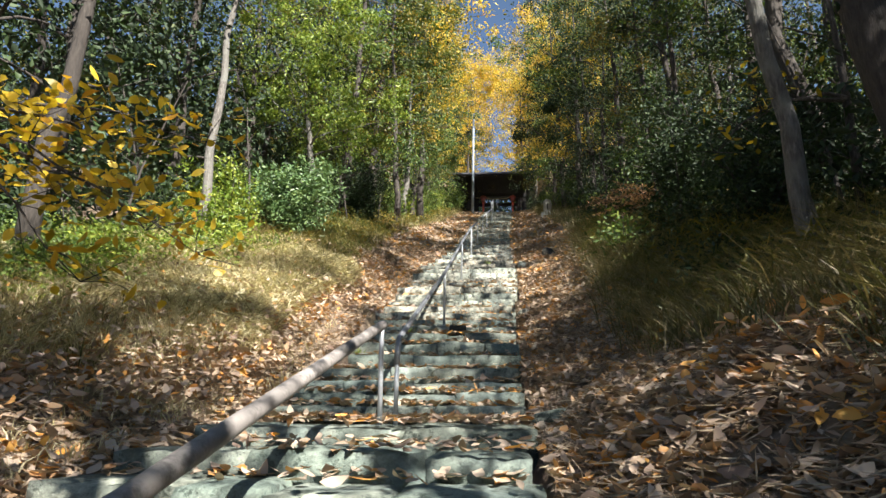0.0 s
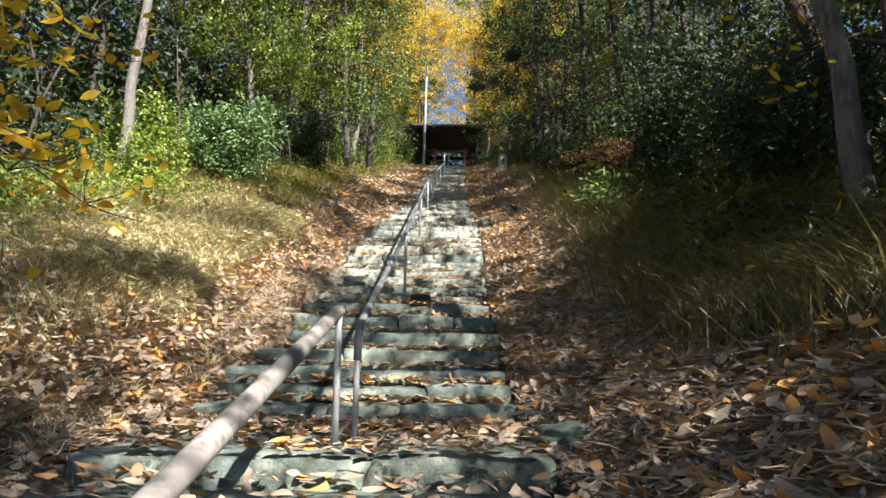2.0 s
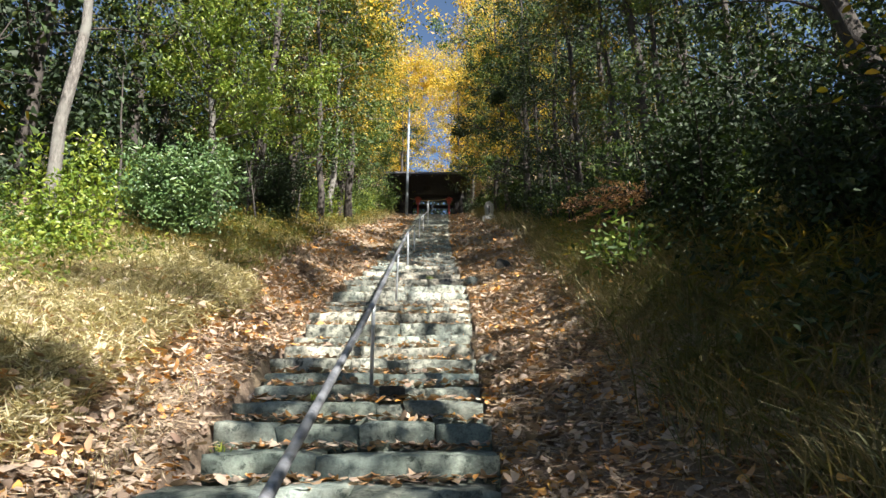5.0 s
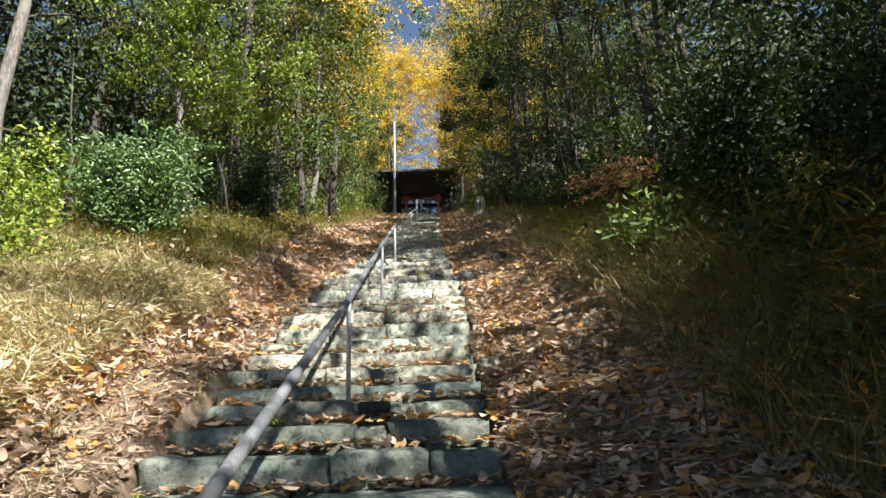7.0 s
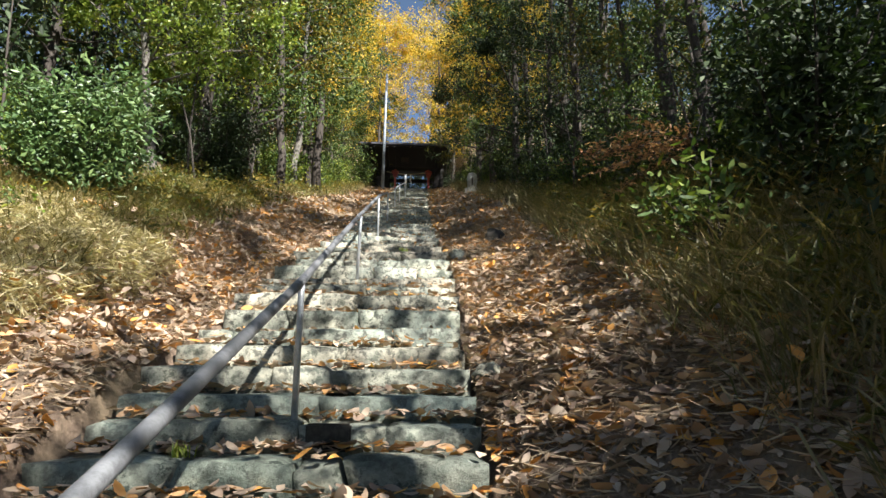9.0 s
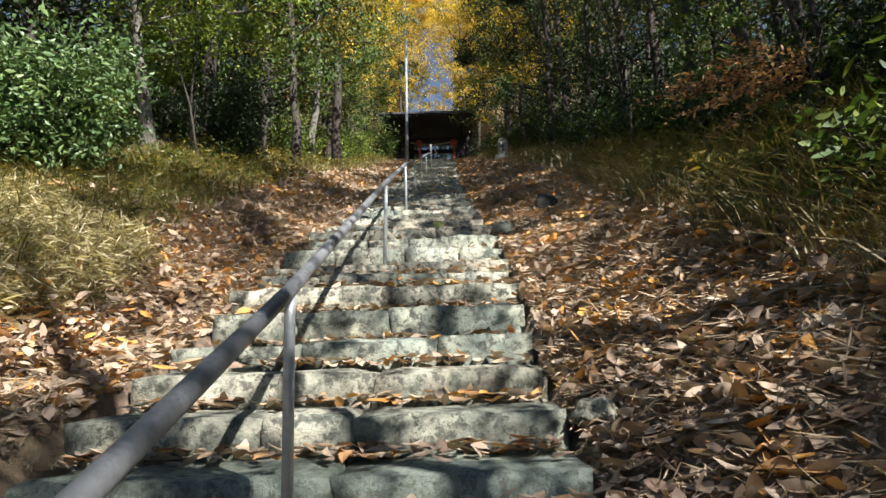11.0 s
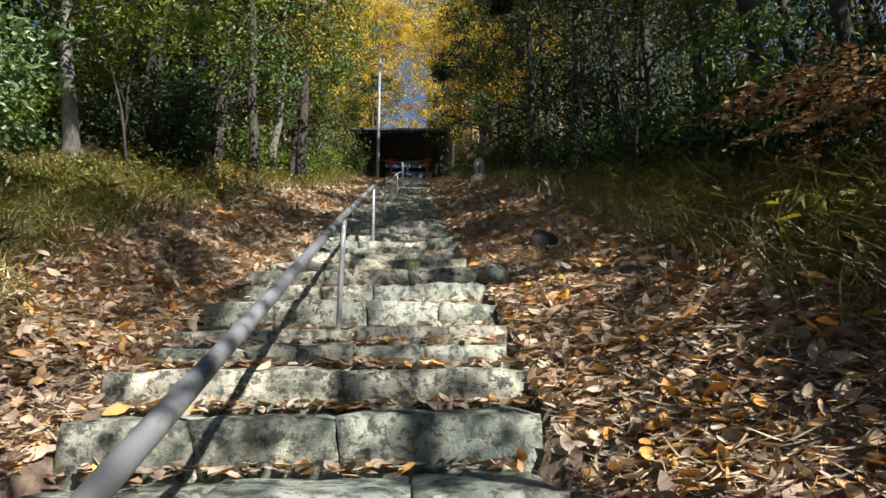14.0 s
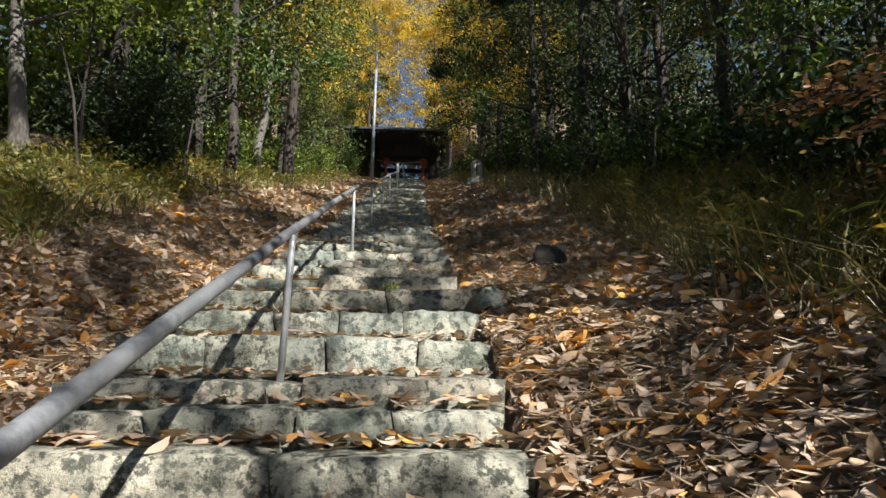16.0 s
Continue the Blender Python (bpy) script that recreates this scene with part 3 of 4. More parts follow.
single_tree("pale_trunk_tree", "slender leaning tree with sunlit grey bark on a grassy bank", -6.78, 13.5, tall=12, trunk_r=0.12, crown_from=0.55, spread=2.4, leaf=YELLOW, leaf_len=0.15, count=2600, seed=61, lean=(0.35, 0.2), limbs=9)
single_tree("mottled_trunk_tree", "tree with mottled pale bark and bright green crown", -5.75, 19.0, tall=6.0, trunk_r=0.14, crown_from=0.36, spread=2.9, leaf=LIGHTGREEN, leaf_len=0.13, count=17000, seed=62, lean=(-1.0, 0.2), limbs=22, clump=0.5)
single_tree("bare_trunk_tree", "slim tree with pale brown bare lower trunk", -4.3, 27, tall=11, trunk_r=0.13, crown_from=0.35, spread=2.4, leaf=EVERGREEN, leaf_len=0.14, count=8000, seed=63, lean=(0.3, 0.2), limbs=13)
single_tree("leaning_trunk_tree", "leaning shaded tree with lichen-flecked bark on a shaded bank", 2.95, 6.1, tall=9, trunk_r=0.105, crown_from=0.5, spread=2.3, leaf=EVERGREEN, leaf_len=0.12, count=5200, seed=64, lean=(-1.0, 0.1), limbs=11)
single_tree("thick_trunk_tree", "thick rough-barked tree in deep shade", 3.2, 4.9, tall=10, trunk_r=0.2, crown_from=0.45, spread=2.4, leaf=SHADEDGREEN, leaf_len=0.12, count=500, seed=65, lean=(-1.3, 0), limbs=11, bark=DARKBARK)
# dark bark here stands in for the partial shade on this trunk
single_tree("bank_edge_tree", "tall tree with patchy bark, darkened as if part shaded, at the edge of the wood", -6.9, 8.5, tall=11, trunk_r=0.15, crown_from=0.5, spread=2.6, leaf=OLIVE, leaf_len=0.14, count=5000, seed=66, lean=(0.9, 0), limbs=11, bark=DARKBARK)

# added trees, crowns mostly out of view, placed only to block the sun
single_tree("shade_caster_tree", "added unseen tall tree whose dense high crown shades the left bank", 2.6, -2.1, tall=13.2, trunk_r=0.15, crown_from=0.58, spread=2.6, leaf=EVERGREEN, leaf_len=0.14, count=11000, seed=68, lean=(-0.9, 0.2), limbs=15, bark=DARKBARK)

single_tree("shade_caster_tree", "added very tall straight tree whose high crown, out of view, casts shade", 4.7, 9.6, tall=17, trunk_r=0.14, crown_from=0.68, spread=2.7, leaf=EVERGREEN, leaf_len=0.15, count=6500, seed=69, lean=(-1.3, 0), limbs=15, bark=DARKBARK)
single_tree("shade_caster_tree", "added very tall straight tree whose dense crown shades the stairs and wood", 7.3, 7.7, tall=17, trunk_r=0.17, crown_from=0.5, spread=3.0, leaf=SHADEDGREEN, leaf_len=0.17, count=9000, seed=70, lean=(-0.3, 0.2), limbs=18, bark=DARKBARK)
single_tree("shade_caster_tree", "added tall dark-leaved tree to shade the upper stairs", 5.0, 17.5, tall=12.5, trunk_r=0.15, crown_from=0.4, spread=2.8, leaf=SHADEDGREEN, leaf_len=0.17, count=8000, seed=78, lean=(-0.6, 0.2), limbs=17, bark=DARKBARK)
single_tree("shade_caster_tree", "added unseen tall tree with a dense crown to shade the right bank", 9.6, -1.4, tall=10.5, trunk_r=0.16, crown_from=0.3, spread=3.0, leaf=SHADEDGREEN, leaf_len=0.17, count=11000, seed=80, lean=(-0.3, 0.2), limbs=19, bark=DARKBARK)
single_tree("shade_caster_tree", "added unseen slim tree whose small dense crown shades the lower stairs", 6.1, -0.4, tall=10, trunk_r=0.12, crown_from=0.74, spread=2.0, leaf=EVERGREEN, leaf_len=0.15, count=3800, seed=94, lean=(-0.2, 0.1), limbs=13, bark=DARKBARK)
single_tree("shade_caster_tree", "added tall tree with a dense crown to shade the right wood", 8.4, 11.0, tall=13, trunk_r=0.16, crown_from=0.4, spread=3.0, leaf=SHADEDGREEN, leaf_len=0.17, count=9000, seed=95, lean=(-0.3, 0.1), limbs=18, bark=DARKBARK)
single_tree("shade_caster_tree", "added bare-stemmed tree whose small high crown shades the left bank", 5.7, 4.3, tall=15, trunk_r=0.15, crown_from=0.76, spread=1.8, leaf=EVERGREEN, leaf_len=0.15, count=3800, seed=90, lean=(-0.4, 0.2), limbs=13, bark=DARKBARK)
put(make_bush("glossy_shrub", "broad glossy blue-green shrub catching the sun", "shrub", "", 2.1, 1.35, BLUEGREEN, 0.11, 9000, 71, 11), -5.1, 14.7)
# one sapling in two tones: dark leaves for shade, a lighter copy for sun
put(make_bush("leafy_sapling", "green leafy sapling leaning out of the shaded bank", "shrub", "", 2.7, 1.0, SHADEDGREEN, 0.10, 5500, 72, 8, 0.35, 0.36, 0.0, True), 2.85, 10.3)
put(make_bush("leafy_sapling", "small added sapling in brighter green for the larger sapling's sunlit leaves", "shrub", "", 1.1, 0.5, EVERGREEN, 0.10, 520, 93, 5, 0.35, 0.36, 0.3, True), 1.95, 10.1)
put(make_bush("shade_shrub", "dark green broadleaf shrub on the bank", "shrub", "", 2.4, 1.3, SHADEDGREEN, 0.085, 7500, 73, 9), 3.3, 8.3)
put(make_bush("shade_shrub", "dark green broadleaf shrub on the bank", "shrub", "", 2.6, 1.3, SHADEDGREEN, 0.085, 7500, 74, 9), 4.4, 11.8)
put(make_bush("shade_shrub", "dark green broadleaf shrub at the wood edge", "shrub", "", 2.2, 1.0, SHADEDGREEN, 0.09, 6000, 92, 9), -4.6, 20.4)
put(make_bush("leafy_sapling", "light green sapling in the sunlit bank", "shrub", "", 1.5, 0.8, LIGHTGREEN, 0.11, 1600, 77, 6), -5.6, 12.2)


def branch_tree(name, label, at, tall, trunk_r, targets, leaf, leaf_len, per, seed, flat=0.45, width=0.42, puff=0.22):
    """A tree that reaches out with long branches, each tipped with sprays of leaves."""
    g = np.random.default_rng(seed)
    x, y, z = spot(*at)
    tree = thing(name, (x, y, z), label, "tree")
    bm = bmesh.new()
    tube(bm, [(0, 0, -0.2), (0.03, 0.02, tall * 0.5), (-0.02, 0.05, tall)], [trunk_r * 1.2, trunk_r * 0.8, trunk_r * 0.3], 10)
    part("trunk", bm, DARKBARK, tree, smooth=True)
    centres = []
    for tx, ty, tz in targets:
        end = Vector((tx - x, ty - y, tz - z))
        start = Vector((0.01, 0.03, min(max(end.z - 0.5, 0.4 * tall), 0.85 * tall)))
        pts = [start.lerp(end, k / 7) + Vector((0, 0, 0.25 * math.sin(math.pi * k / 7))) + Vector(g.normal(size=3) * 0.03) for k in range(8)]
        bm = bmesh.new()
        tube(bm, pts, [0.028 * (1 - 0.85 * k / 7) for k in range(8)], 6)
        part("branch", bm, DARKBARK, tree, smooth=True)
        bm = bmesh.new()
        for k in (3, 4, 5, 6, 7):
            for _ in range(3):
                twig = limb_points(pts[k], (end.normalized() + Vector(g.normal(size=3) * 0.7)), 0.5, 3, g, 0.05)
                tube(bm, twig, [0.007, 0.005, 0.004, 0.002], 4)
                for q in twig[1:]:
                    centres += [tuple(q + Vector(g.normal(size=3) * puff * 0.5)) for _ in range(per)]
        part("twigwork", bm, DARKBARK, tree, smooth=True)["kind"] = "stuff"
    child("foliage", leaves_mesh("foliage", np.array(centres), leaf_len, leaf_len * width, leaf, g, flat, 0.25, None, 0.12, True), tree)


branch_tree("yellow_leaf_tree", "young tree with large yellow and orange autumn leaves", (-5.4, 4.4), 4.6, 0.06,
            [(-3.1, 5.2, 2.85), (-2.85, 5.6, 2.7), (-3.4, 5.4, 3.6), (-3.5, 5.0, 2.35), (-3.2, 6.2, 4.1), (-3.9, 5.8, 3.1)], YELLOW, 0.165, 2, 76, 0.5)


def spray_tree(name, label, at, tall, ends, leaf, leaf_len, seed):
    """Thin leaning stem whose long boughs carry level fans of small dry leaves."""
    g = np.random.default_rng(seed)
    x, y, z = spot(*at)
    tree = thing(name, (x, y, z), label, "tree")
    bm = bmesh.new()
    tube(bm, [(0, 0, -0.2), (0.03, 0.02, tall * 0.5), (-0.1, 0.0, tall)], [0.055, 0.04, 0.014], 10)
    part("trunk", bm, DARKBARK, tree, smooth=True)
    centres = []
    for tx, ty, tz, rise in ends:
        end = Vector((tx - x, ty - y, tz - z))
        start = Vector((0.0, 0.0, min(max(end.z + rise - 0.3, 0.35 * tall), 0.95 * tall)))
        pts = [start.lerp(end, k / 8) + Vector((0, 0, rise * math.sin(math.pi * k / 8))) + Vector(g.normal(size=3) * 0.02) for k in range(9)]
        bm = bmesh.new()
        tube(bm, pts, [0.018 * (1 - 0.88 * k / 8) for k in range(9)], 6)
        part("branch", bm, DARKBARK, tree, smooth=True)
        bm = bmesh.new()
        way = (end - start).normalized()
        side = way.cross(Vector((0, 0, 1))).normalized()
        for k in range(2, 9):
            for hand in (-1, 1):
                for _ in range(2):
                    out = (way * g.uniform(0.5, 1.1) + side * hand * g.uniform(0.5, 1.0) + Vector((0, 0, g.normal() * 0.10 - 0.08))).normalized()
                    base = pts[k - 1].lerp(pts[k], g.uniform())
                    reach = g.uniform(0.22, 0.5)
                    twig = [base + out * reach * q / 4 for q in range(5)]
                    tube(bm, twig, [0.005, 0.004, 0.003, 0.003, 0.002], 4)
                    across = out.cross(Vector((0, 0, 1))).normalized()
                    for q in range(9):
                        centres.append(tuple(base + out * reach * (q + 1) / 9 + across * g.choice((-1, 1)) * leaf_len * 0.45 + Vector((0, 0, g.normal() * 0.02))))
        part("twigwork", bm, DARKBARK, tree, smooth=True)["kind"] = "stuff"
    child("foliage", leaves_mesh("foliage", np.array(centres), leaf_len, leaf_len * 0.42, leaf, g, 0.75, 0.2, None, 0.15, True), tree)


spray_tree("dry_leaf_tree", "small tree holding dry copper-brown leaves in flat sprays", (3.45, 13.1), 2.2,
           [(1.8, 12.8, 5.50, 0.08), (2.06, 13.0, 5.62, 0.12), (2.0, 12.55, 5.25, 0.10), (2.42, 12.7, 5.80, 0.08), (2.2, 12.85, 5.08, 0.12)], BROWNLEAF, 0.070, 75)
branch_tree("yellow_twig_tree", "slim dark tree with a few yellow leaves", (3.9, 7.1), 4.0, 0.05, [(2.1, 6.0, 3.85), (2.5, 6.4, 4.2)], YELLOW, 0.10, 1, 79, 0.5)

# ---- stone stairs ----
stairs = thing("stone_stairs", (0, 0, 0), "worn grey-green stone stairs strewn with fallen leaves", "stairs", kind="structure")
BLOCK = {}


def block_mesh(nx, ny, nz):
    key = (nx, ny, nz)
    if key not in BLOCK:
        bm = bmesh.new()
        box(bm, -0.5, 0.5, -0.5, 0.5, -0.5, 0.5)
        bmesh.ops.subdivide_edges(bm, edges=[e for e in bm.edges if abs(e.verts[0].co.x - e.verts[1].co.x) > 0.5], cuts=nx, use_grid_fill=True)
        bmesh.ops.subdivide_edges(bm, edges=[e for e in bm.edges if abs(e.verts[0].co.y - e.verts[1].co.y) > 0.5], cuts=ny, use_grid_fill=True)
        bmesh.ops.subdivide_edges(bm, edges=[e for e in bm.edges if abs(e.verts[0].co.z - e.verts[1].co.z) > 0.5], cuts=nz, use_grid_fill=True)
        BLOCK[key] = (np.array([tuple(v.co) for v in bm.verts]), [tuple(v.index for v in f.verts) for f in bm.faces])
        bm.free()
    return BLOCK[key]


def stone(x0, x1, y0, y1, z0, z1, gen, fine, skew=(0.0, 0.0)):
    """A rough block with rounded, chipped edges."""
    verts, faces = block_mesh(*((7, 3, 3) if fine else (1, 1, 1)))
    size = np.array([x1 - x0, y1 - y0, z1 - z0])
    v = verts * size
    edge = np.minimum(0.5 - np.abs(verts), 0.5) * size
    near = (edge < 0.02).sum(1)
    pull = np.where(near >= 2, gen.uniform(0.006, 0.030, len(v)), 0)
    v -= np.sign(verts) * (edge < 0.02) * pull[:, None] * np.array([0.12, 1, 1])
    s = gen.uniform(0, 30, 3)
    wob = np.array([[noise.noise(Vector((*(q * 3.4 + s + o),))) + 0.45 * noise.noise(Vector((*(q * 10 + s + o),))) for o in (0, 11, 23)] for q in v])
    v += wob * np.array([0.006, 0.028, 0.018])
    v[:, 0] += verts[:, 2] * (skew[0] * (0.5 - verts[:, 0]) + skew[1] * (0.5 + verts[:, 0]))
    c = np.array([(x0 + x1) / 2, (y0 + y1) / 2, (z0 + z1) / 2])
    me = bpy.data.meshes.new("stone")
    me.from_pydata(v.tolist(), [], faces)
    me.materials.append(STONE)
    me.polygons.foreach_set("use_smooth", np.full(len(me.polygons), bool(fine)))
    ob = new("stone", me)
    ob.parent = stairs
    ob.matrix_basis = Matrix.Translation(c) @ Euler((gen.normal() * 0.010, gen.normal() * 0.006, gen.normal() * 0.008)).to_matrix().to_4x4()


gen = np.random.default_rng(9)
for k, (y, z) in enumerate(STEPS):
    fine = y < 21
    deep = STEPS[k + 1][0] - y + 0.12 if k + 1 < len(STEPS) else 1.0
    low = STEPS[k - 1][1] if k else z - 0.2
    x0, x1 = float(stairs_left(y)) + gen.normal() * 0.06, float(stairs_right(y)) + gen.normal() * 0.03
    count = gen.integers(2, 5) if fine else 2
    cuts = [x0 + (x1 - x0) * (i + (gen.uniform(-0.3, 0.3) if 0 < i < count else 0)) / count for i in range(count + 1)]
    skews = [0.0] + [gen.normal() * 0.06 for _ in range(count - 1)] + [0.0]
    for i, (a, b) in enumerate(zip(cuts, cuts[1:])):
        drop = gen.uniform(-0.022, 0.018)
        stone(a + 0.002, b - 0.002, y + gen.uniform(-0.014, 0.014), y + min(deep, 0.75), low - 0.16, z + drop, gen, fine, (skews[i], skews[i + 1]))
    if deep > 0.75:
        stone(x0 + 0.1, (x0 + x1) / 2 - 0.1, y + 0.72, y + deep, low - 0.1, z - 0.03, gen, fine)
        stone((x0 + x1) / 2 - 0.09, x1 - 0.05, y + 0.72, y + deep, low - 0.1, z - 0.035, gen, fine)

bm = bmesh.new()
box(bm, -0.77, -0.53, 9.245, 9.33, 2.41, 2.555, 0.01)
part("dark_block", bm, DARKROCK, stairs, "dark brown block set in a step face")

# ---- handrails ----


def handrail(points, posts, rail_r, rail_mat, label):
    """A rail along points, with its posts (x, y, foot, head, lean)."""
    rail = thing("handrail", (0, 0, 0), label, "handrail", "stair handrails")
    bm = bmesh.new()
    tube(bm, points, [rail_r * (1.0 + 0.04 * math.sin(9.1 * i)) for i in range(len(points))], 14)
    part("rail", bm, rail_mat, rail, smooth=True)
    for x, y, foot, head, lean in posts:
        bm = bmesh.new()
        tube(bm, [(x, y, foot), (x + lean * 0.8, y, head - 0.06), (x + lean, y + 0.015, head)], [0.019, 0.019, 0.019], 12)
        part("post", bm, GALVANISED, rail, "galvanised steel post", smooth=True)
    return rail


def subdivide(points, step=0.35):
    out = []
    for a, b in zip(points, points[1:]):
        n = max(int((Vector(b) - Vector(a)).length / step), 1)
        out += [tuple(Vector(a).lerp(Vector(b), i / n)) for i in range(n)]
    return out + [points[-1]]


handrail(subdivide([(-0.95, -0.6, 0.52), (-0.94, 1.64, 1.09), (-0.93, 4.88, 1.96), (-0.925, 4.93, 1.97)]), [(-0.915, 4.885, 1.1, 1.95, -0.01), (-0.95, 0.4, 0.0, 0.76, 0)], 0.036, RAILWOOD, "weathered brown handrail ending on a steel post")
rail_z = lambda y: float(np.interp(y, [5.35, 5.5, 9.4, 13.3, 17.5, 20.9, 25.4, 28.7, 34], [1.84, 1.96, 3.34, 4.85, 6.42, 7.6, 9.2, 10.4, 12.3]))
handrail(subdivide([(-0.875, 5.35, 1.70), (-0.875, 5.36, 1.82), (-0.877, 5.42, 1.92)] + [(-0.87, y, rail_z(y)) for y in (5.6, 9.4, 13.3, 17.5)] + [(-0.84, 20.9, 7.6)]),
         [(-0.875, 5.35, 1.12, 1.74, 0), (-0.86, 9.41, 2.4, 3.33, 0.0), (-0.87, 13.3, 3.95, 4.84, 0.03), (-0.86, 17.5, 5.4, 6.41, 0.0), (-0.82, 20.9, 6.7, 7.59, 0.0)], 0.026, RAILPAINT, "grey worn steel handrail climbing beside the stairs")
handrail(subdivide([(-0.79, 25.2, 9.1), (-0.70, 28.7, 10.4), (-0.55, 34, 12.3)]), [(-0.78, 25.4, 8.2, 9.17, 0), (-0.7, 28.7, 9.4, 10.4, 0), (-0.55, 34, 11.3, 12.3, 0)], 0.026, GALVANISED, "pale steel handrail on the upper stairs")

top_rail = [(-0.62, y, float(np.interp(y, PROFILE_Y, PROFILE_Z)) + 0.92) for y in (37.3, 40.0, 42.7, 45.4)]
handrail(subdivide(top_rail), [(x, y, z - 1.1, z, 0) for x, y, z in top_rail], 0.026, GALVANISED, "pale steel handrail just below the shrine gate")

# ---- shrine gate ----
gate = thing("shrine_gate", (-0.6, 47, TOP), "dark timber shrine gate with broad sheet roof", "gate")
bm = bmesh.new()
box(bm, -3.1, 2.7, -2.0, 3.7, 2.62, 2.70, 0.02)
part("ceiling", bm, DARKWOOD, gate)
bm = bmesh.new()
vs = [bm.verts.new(q) for q in ((-3.2, -2.15, 2.70), (2.8, -2.15, 2.70), (2.8, 3.85, 2.70), (-3.2, 3.85, 2.70), (-3.2, -2.15, 2.82), (2.8, -2.15, 2.82), (2.8, 3.85, 2.82), (-3.2, 3.85, 2.82), (-3.2, 0.85, 3.5), (2.8, 0.85, 3.5))]
for f in ((0, 3, 2, 1), (0, 1, 5, 4), (4, 5, 9, 8), (8, 9, 6, 7), (2, 3, 7, 6), (0, 4, 8, 7, 3), (1, 2, 6, 9, 5)):
    bm.faces.new([vs[i] for i in f])
part("roof", bm, ROOFMETAL, gate, "dark sheet-metal roof")
for x in (-2.75, -1.35, 1.95, 2.35):
    for y in (0.6, 3.0):
        bm = bmesh.new()
        box(bm, x - 0.09, x + 0.09, y - 0.09, y + 0.09, -0.2, 2.64, 0.012)
        part("pillar", bm, DARKWOOD, gate)
for y in (0.6, 3.0):
    bm = bmesh.new()
    box(bm, -2.9, 2.5, y - 0.11, y + 0.11, 1.86, 2.1, 0.015)
    part("beam", bm, DARKWOOD, gate)
for x0, x1 in ((-2.7, -1.4), (1.7, 2.3)):
    for k in range(9):
        bm = bmesh.new()
        a = x0 + (x1 - x0) * k / 9
        box(bm, a + 0.006, a + (x1 - x0) / 9 - 0.006, 0.66, 0.70, 0.0, 1.9)
        part("board", bm, DARKWOOD, gate)
for k in range(14):
    bm = bmesh.new()
    x = -3.0 + 5.6 * k / 13
    box(bm, x - 0.04, x + 0.04, -2.05, 3.7, 2.54, 2.63, 0.008)
    part("rafter", bm, DARKWOOD, gate)
bm = bmesh.new()
box(bm, -0.42, 0.10, -0.32, -0.27, 2.15, 2.5, 0.02)
part("plaque", bm, DARKBARK, gate, "dark wooden name plaque")

rope = thing("straw_rope", (-0.6, 47.45, TOP + 1.75), "sagging straw rope hung across the gate", "rope")
bm = bmesh.new()
tube(bm, [(-1.4 + 2.8 * k / 14, 0, -0.16 * math.sin(math.pi * k / 14)) for k in range(15)], [0.035] * 15, 8)
part("strand", bm, STRAWROPE, rope, smooth=True)
for x, drop in ((-0.1, 0.55), (0.22, 0.7)):
    bm = bmesh.new()
    for k in range(4):
        a = -0.14 - drop * k / 4
        box(bm, x - 0.05 + 0.05 * (k % 2), x + 0.05 + 0.05 * (k % 2), -0.01, 0.0 + 0.004 * k, a - drop / 4, a)
    part("paper_streamer", bm, WHITEPAPER, rope, "white zigzag paper streamer")


def post_lantern(x, y):
    lamp = thing("post_lantern", (x, y, TOP), "red-painted wooden lantern on a post beside the stairs", "lantern", "gate lanterns")
    bm = bmesh.new()
    box(bm, -0.07, 0.07, -0.07, 0.07, -0.2, 1.22, 0.01)
    part("post", bm, REDPAINT, lamp)
    bm = bmesh.new()
    box(bm, -0.15, 0.15, -0.15, 0.15, 1.22, 1.52, 0.02)
    part("lantern_box", bm, REDPAINT, lamp)
    bm = bmesh.new()
    bmesh.ops.create_cone(bm, cap_ends=True, segments=4, radius1=0.34, radius2=0.05, depth=0.2, matrix=Matrix.Translation((0, 0, 1.62)) @ Matrix.Rotation(math.pi / 4, 4, "Z"))
    part("cap", bm, REDPAINT, lamp)


post_lantern(-1.39, 46.9)
post_lantern(0.82, 46.9)

pole = thing("utility_pole", (-2.05, 43.5, float(height(-2.05, 43.5))), "slim grey metal pole standing beside the upper stairs", "pole")
bm = bmesh.new()
tube(bm, [(0, 0, -0.3), (0.03, 0, 3.5), (0.08, 0, 7.6)], [0.10, 0.085, 0.07], 14)
part("shaft", bm, POLEPAINT, pole, smooth=True)
bm = bmesh.new()
tube(bm, [(0.08, 0, 7.58), (0.08, 0, 7.68)], [0.085, 0.06], 14)
part("cap", bm, POLEPAINT, pole, smooth=True)

stele = thing("stone_stele", (2.33, 32, float(height(2.33, 32))), "round-topped grey stone stele on a plain base", "monument", turn=-8)
bm = bmesh.new()
box(bm, -0.32, 0.32, -0.22, 0.22, -0.1, 0.22, 0.03)
part("base", bm, GREYSTONE, stele)
bm = bmesh.new()
outline = [(-0.20, 0.2), (0.20, 0.2), (0.215, 0.7)] + [(0.215 * math.cos(t), 0.72 + 0.22 * math.sin(t)) for t in (math.pi * k / 10 for k in range(1, 10))] + [(-0.215, 0.7)]
front, rear = ([bm.verts.new((x, y, z)) for x, z in outline] for y in (-0.09, 0.09))
bm.faces.new(front)
bm.faces.new(rear[::-1])
for k in range(len(outline)):
    j = (k + 1) % len(outline)
    bm.faces.new((front[j], front[k], rear[k], rear[j]))
bmesh.ops.bevel(bm, geom=list(bm.edges), offset=0.012, segments=1, affect="EDGES")
